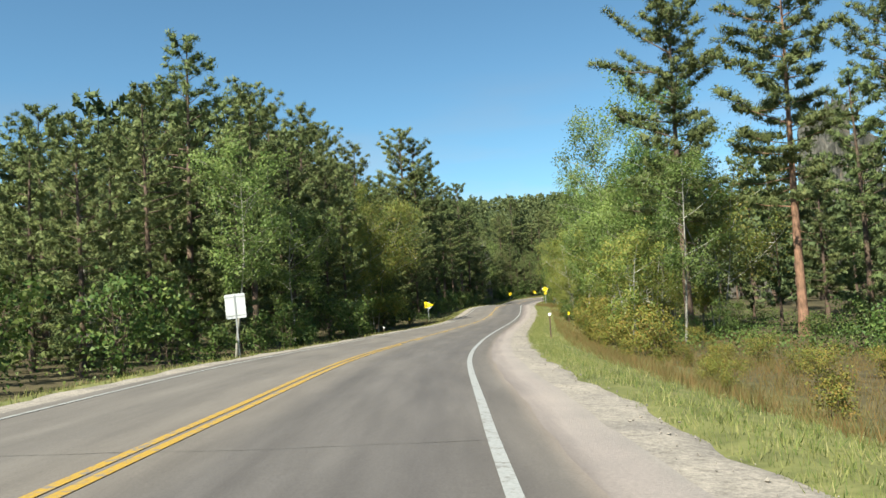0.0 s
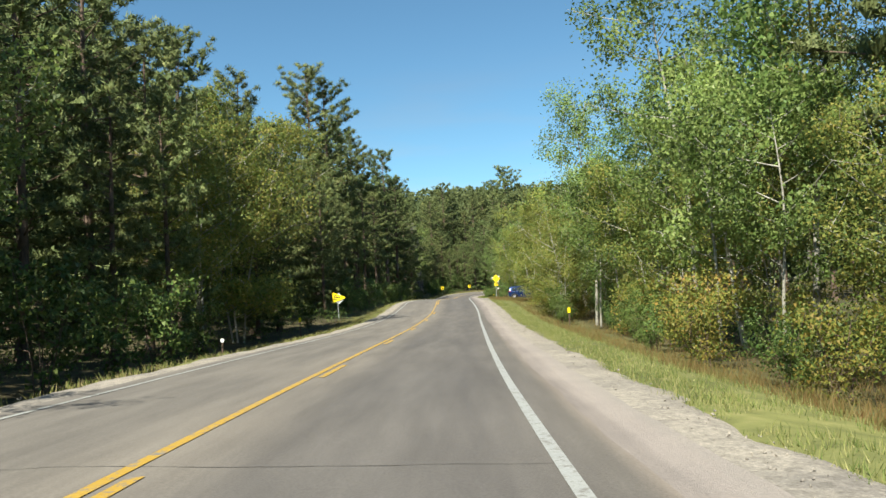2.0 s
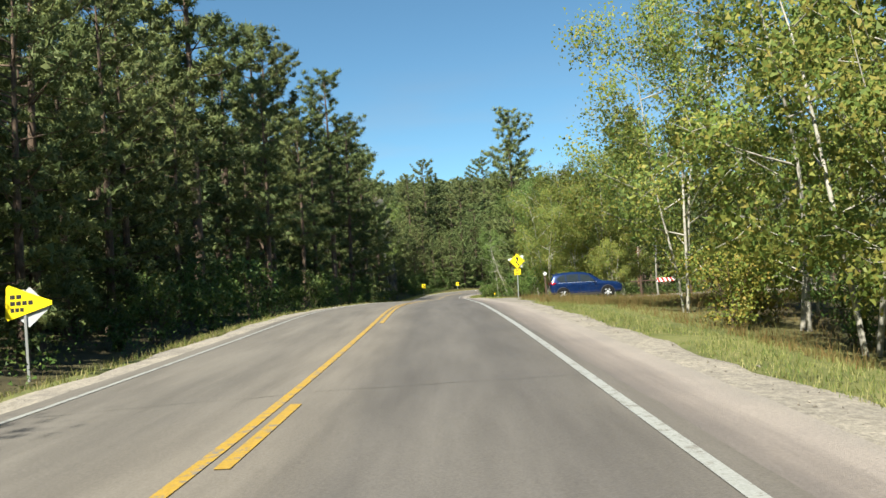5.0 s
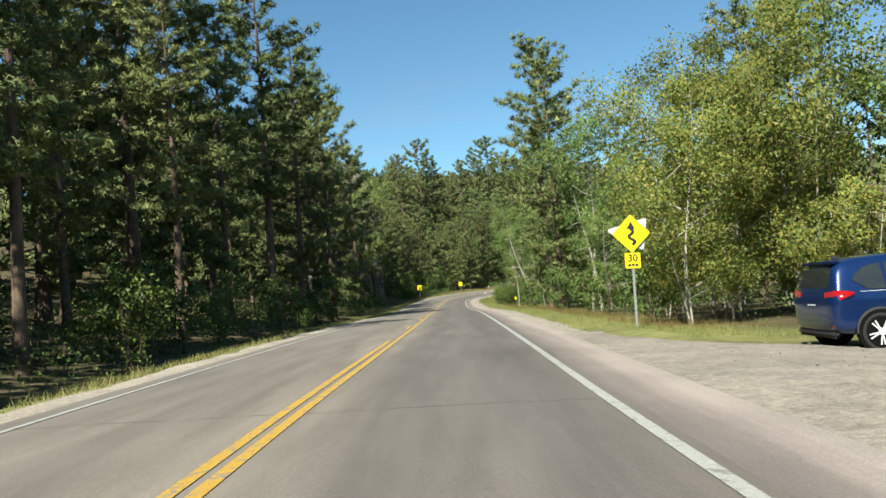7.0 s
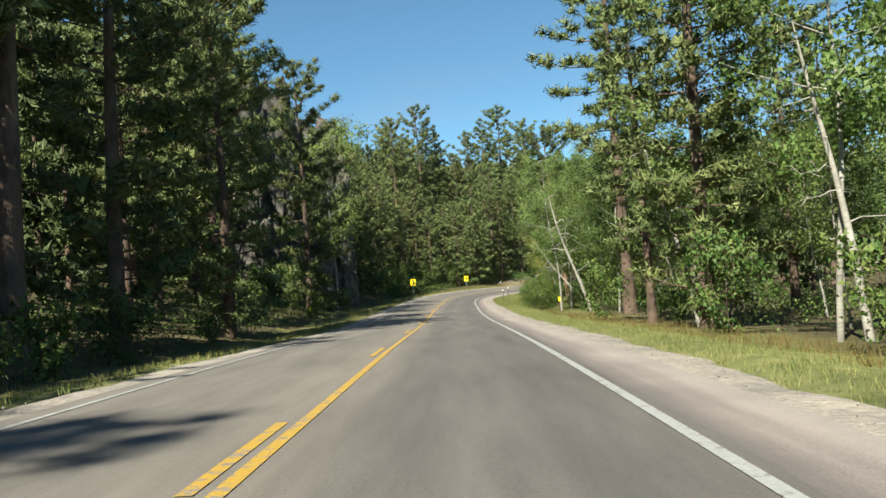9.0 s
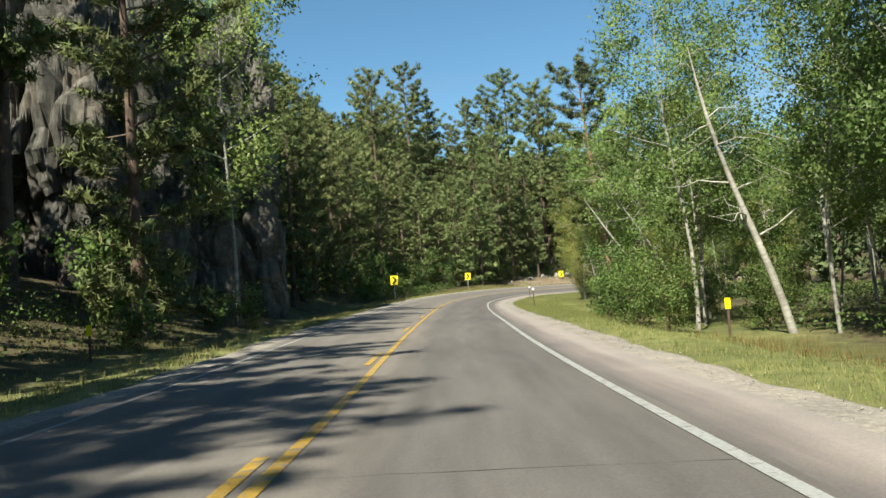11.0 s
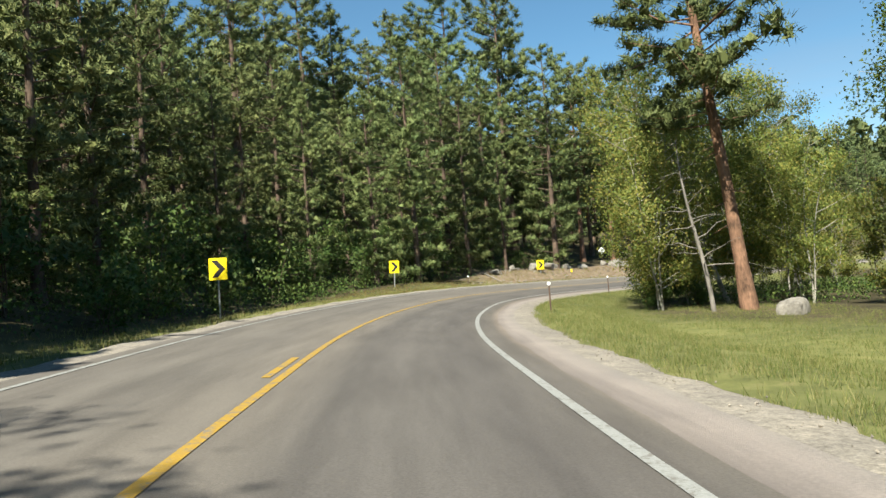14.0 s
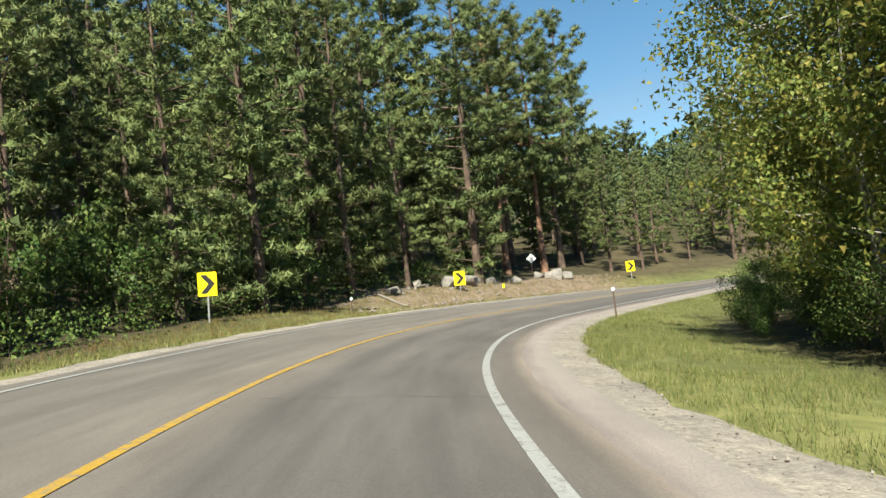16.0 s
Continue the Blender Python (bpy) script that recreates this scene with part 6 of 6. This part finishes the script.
# low growth on the forest floor
def undergrowth():
    b = Build()
    r = np.random.default_rng(17)
    for s0, s1, d0, d1, n, tall in [(15, 105, -26, -9.0, 500, 0.9), (105, 225, -22, -8.2, 1100, 1.0), (262, 296, -30, -8.0, 1000, 1.2), (296, 330, -30, -9.6, 900, 1.1), (30, 118, 12.5, 32, 800, 0.8), (148, 222, 11, 30, 700, 1.0), (222, 265, 20, 34, 400, 1.0), (282, 330, 12, 30, 450, 0.9), (268, 335, -45, -20, 400, 1.2)]:
        s, d = r.uniform(s0, s1, n), r.uniform(d0, d1, n)
        P = on_road(s, d)
        at = np.stack([P[:, 0], P[:, 1], ground_height(P[:, 0], P[:, 1])], 1)
        for k in range(32):
            sp = at + np.concatenate([r.normal(0, 0.5, (n, 2)), r.uniform(0.05, tall, (n, 1))], 1)
            leaves(b, sp, r, 0.10)
    tagged(new("undergrowth", b.mesh("undergrowth", M_SHRUB)), "dark green undergrowth on the forest floor", "undergrowth", kind="stuff")


undergrowth()


# far woods: simple crowns over the hills, one sheet of growth
def far_woods():
    b = Build()
    r = np.random.default_rng(5)
    n = 0
    spots = []
    while n < 800:
        a, dist = r.uniform(-16, 50), 350 + 800 * r.random() ** 1.4
        x, y = 20 + math.sin(radians(a)) * (dist - 200), 40 + math.cos(radians(a)) * dist
        s, d = station(x, y)
        if abs(d[0]) < 45:
            continue
        spots.append((x, y))
        n += 1
    for k in range(700):
        spots.append((r.uniform(-90, 260), r.uniform(640, 960)))
    for k in range(420):
        spots.append((r.uniform(-110, -38), r.uniform(40, 330)) if k % 2 else (r.uniform(75, 170), r.uniform(30, 330)))
    p = np.array(spots)
    z = ground_height(p[:, 0], p[:, 1])
    for (x, y), g in zip(p, z):
        if abs(station(x, y)[1][0]) < 30:
            continue
        h = r.uniform(11, 18)
        m = 18
        u = r.uniform(0.05, 1, m)
        rad = 3.5 * np.minimum(1, (1 - u) * 1.6 + 0.12) * r.uniform(0.4, 1.0, m)
        az = r.uniform(0, 6.28, m)
        at = np.stack([x + rad * np.cos(az), y + rad * np.sin(az), g + h * (0.12 + 0.86 * u)], 1)
        needles(b, at, np.full(m, 1.6), r, 5, 2.0, 1.7)
    tagged(new("far_woods", b.mesh("far_woods", M_NEEDLE_FAR)), "dark pine woods covering the far hills", "woods", kind="stuff")


far_woods()


# grass and weeds along the verges
def grass(name, zones, blades, height, width, mat, label, seed):
    r = np.random.default_rng(seed)
    b = Build()
    for s0, s1, d0, d1, n in zones:
        s, d = r.uniform(s0, s1, n), d0 + (d1 - d0) * r.random(n) ** 1.25
        P = on_road(s, d)
        z = ground_height(P[:, 0], P[:, 1])
        ok = (wave(P[:, 0], P[:, 1], 2.3, seed) > -0.55)
        at = np.stack([P[:, 0], P[:, 1], z - 0.02], 1)[ok]
        m = len(at)
        base = np.repeat(at, blades, 0) + np.concatenate([r.normal(0, 0.07, (m * blades, 2)), np.zeros((m * blades, 1))], 1)
        lean = r.normal(0, 0.33, (m * blades, 2))
        hh = height * r.uniform(0.45, 1.25, (m * blades, 1)) * np.repeat(r.uniform(0.6, 1.3, (m, 1)), blades, 0)
        a = r.uniform(0, 6.28, m * blades)
        side = np.stack([np.cos(a), np.sin(a), 0 * a], 1) * width * 0.5
        tip = base + np.concatenate([lean * hh, hh], 1)
        b.add(np.stack([base - side, base + side, tip], 1).reshape(-1, 3), np.arange(m * blades * 3).reshape(-1, 3))
    tagged(new(name, b.mesh(name, mat)), label, "grass", kind="stuff")


M_DRY = leaf_material("dry_weeds", [(0.15, 0.13, 0.045), (0.22, 0.17, 0.07), (0.22, 0.12, 0.05), (0.15, 0.17, 0.05)], 0.7, 0.3)
grass("verge_grass", [(5, 118, 5.2, 8.8, 6500), (5, 118, 5.1, 6.2, 3500), (146, 225, 5.2, 9.5, 5500), (115, 128, 5.25, 19, 4900), (128, 131.4, 7.3, 19, 1500), (141, 148, 7, 10.5, 900)], 7, 0.105, 0.013, M_GRASS, "yellow-green roadside grass", 3)
grass("meadow_grass", [(225, 345, 5.2, 9.5, 17000), (222, 284, 8, 18, 15000)], 7, 0.14, 0.010, M_GRASS, "longer yellow-green grass inside the bend", 5)
grass("shaded_grass", [(5, 150, -8.5, -4.3, 7000), (150, 330, -9.0, -4.25, 8500), (215, 264, -14, -8, 3500)], 6, 0.15, 0.022, M_GRASS, "grass along the shaded verge", 4)
grass("dry_weeds", [(8, 118, 7.2, 13, 4500), (8, 58, 8, 20, 5500), (146, 215, 7.5, 11, 1500), (115, 128, 5.7, 18, 3400), (128, 131.2, 7.6, 18, 900), (290, 345, -9, -4.8, 1500), (60, 110, -9, -6, 700)], 6, 0.30, 0.015, M_DRY, "tall brown and reddish weeds in the ditch", 6)


# loose stones along the rims of the gravel and on the lay-by
def loose_stones():
    r = np.random.default_rng(9)
    b = Build()
    ball = np.array([(1, 0, 0), (-1, 0, 0), (0, 1, 0), (0, -1, 0), (0, 0, 1), (0, 0, -1)], float)
    faces = np.array([(0, 2, 4), (2, 1, 4), (1, 3, 4), (3, 0, 4), (2, 0, 5), (1, 2, 5), (3, 1, 5), (0, 3, 5)])
    for s0, s1, d0, d1, n, small, large in [(4, 330, 4.75, 5.4, 3600, 0.008, 0.024), (4, 330, -4.45, -3.7, 1400, 0.008, 0.022), (121, 139, 5.6, 9.0, 300, 0.008, 0.022), (309, 342, -9.5, -5.0, 600, 0.03, 0.14)]:
        for k in range(n):
            s, d, a = r.uniform(s0, s1), r.uniform(d0, d1), small + (large - small) * r.random() ** 3
            p = on_road(s, d)
            z = p[2] + 0.3 * a if abs(d) < 5.3 else float(ground_height(p[0], p[1])[0]) + (0.06 if d > 0 else 0.0) + 0.3 * a
            v = ball * a * r.uniform(0.6, 1.2, 3) + r.normal(size=(6, 3)) * a * 0.18
            t = r.uniform(0, 6.28)
            turn = np.array([[math.cos(t), math.sin(t), 0], [-math.sin(t), math.cos(t), 0], [0, 0, 1]])
            b.add(v @ turn + [p[0], p[1], z], faces)
    tagged(new("loose_stones", b.mesh("loose_stones", M_GRAVEL)), "loose pale stones on the gravel beside the road", "stones", kind="stuff")


loose_stones()
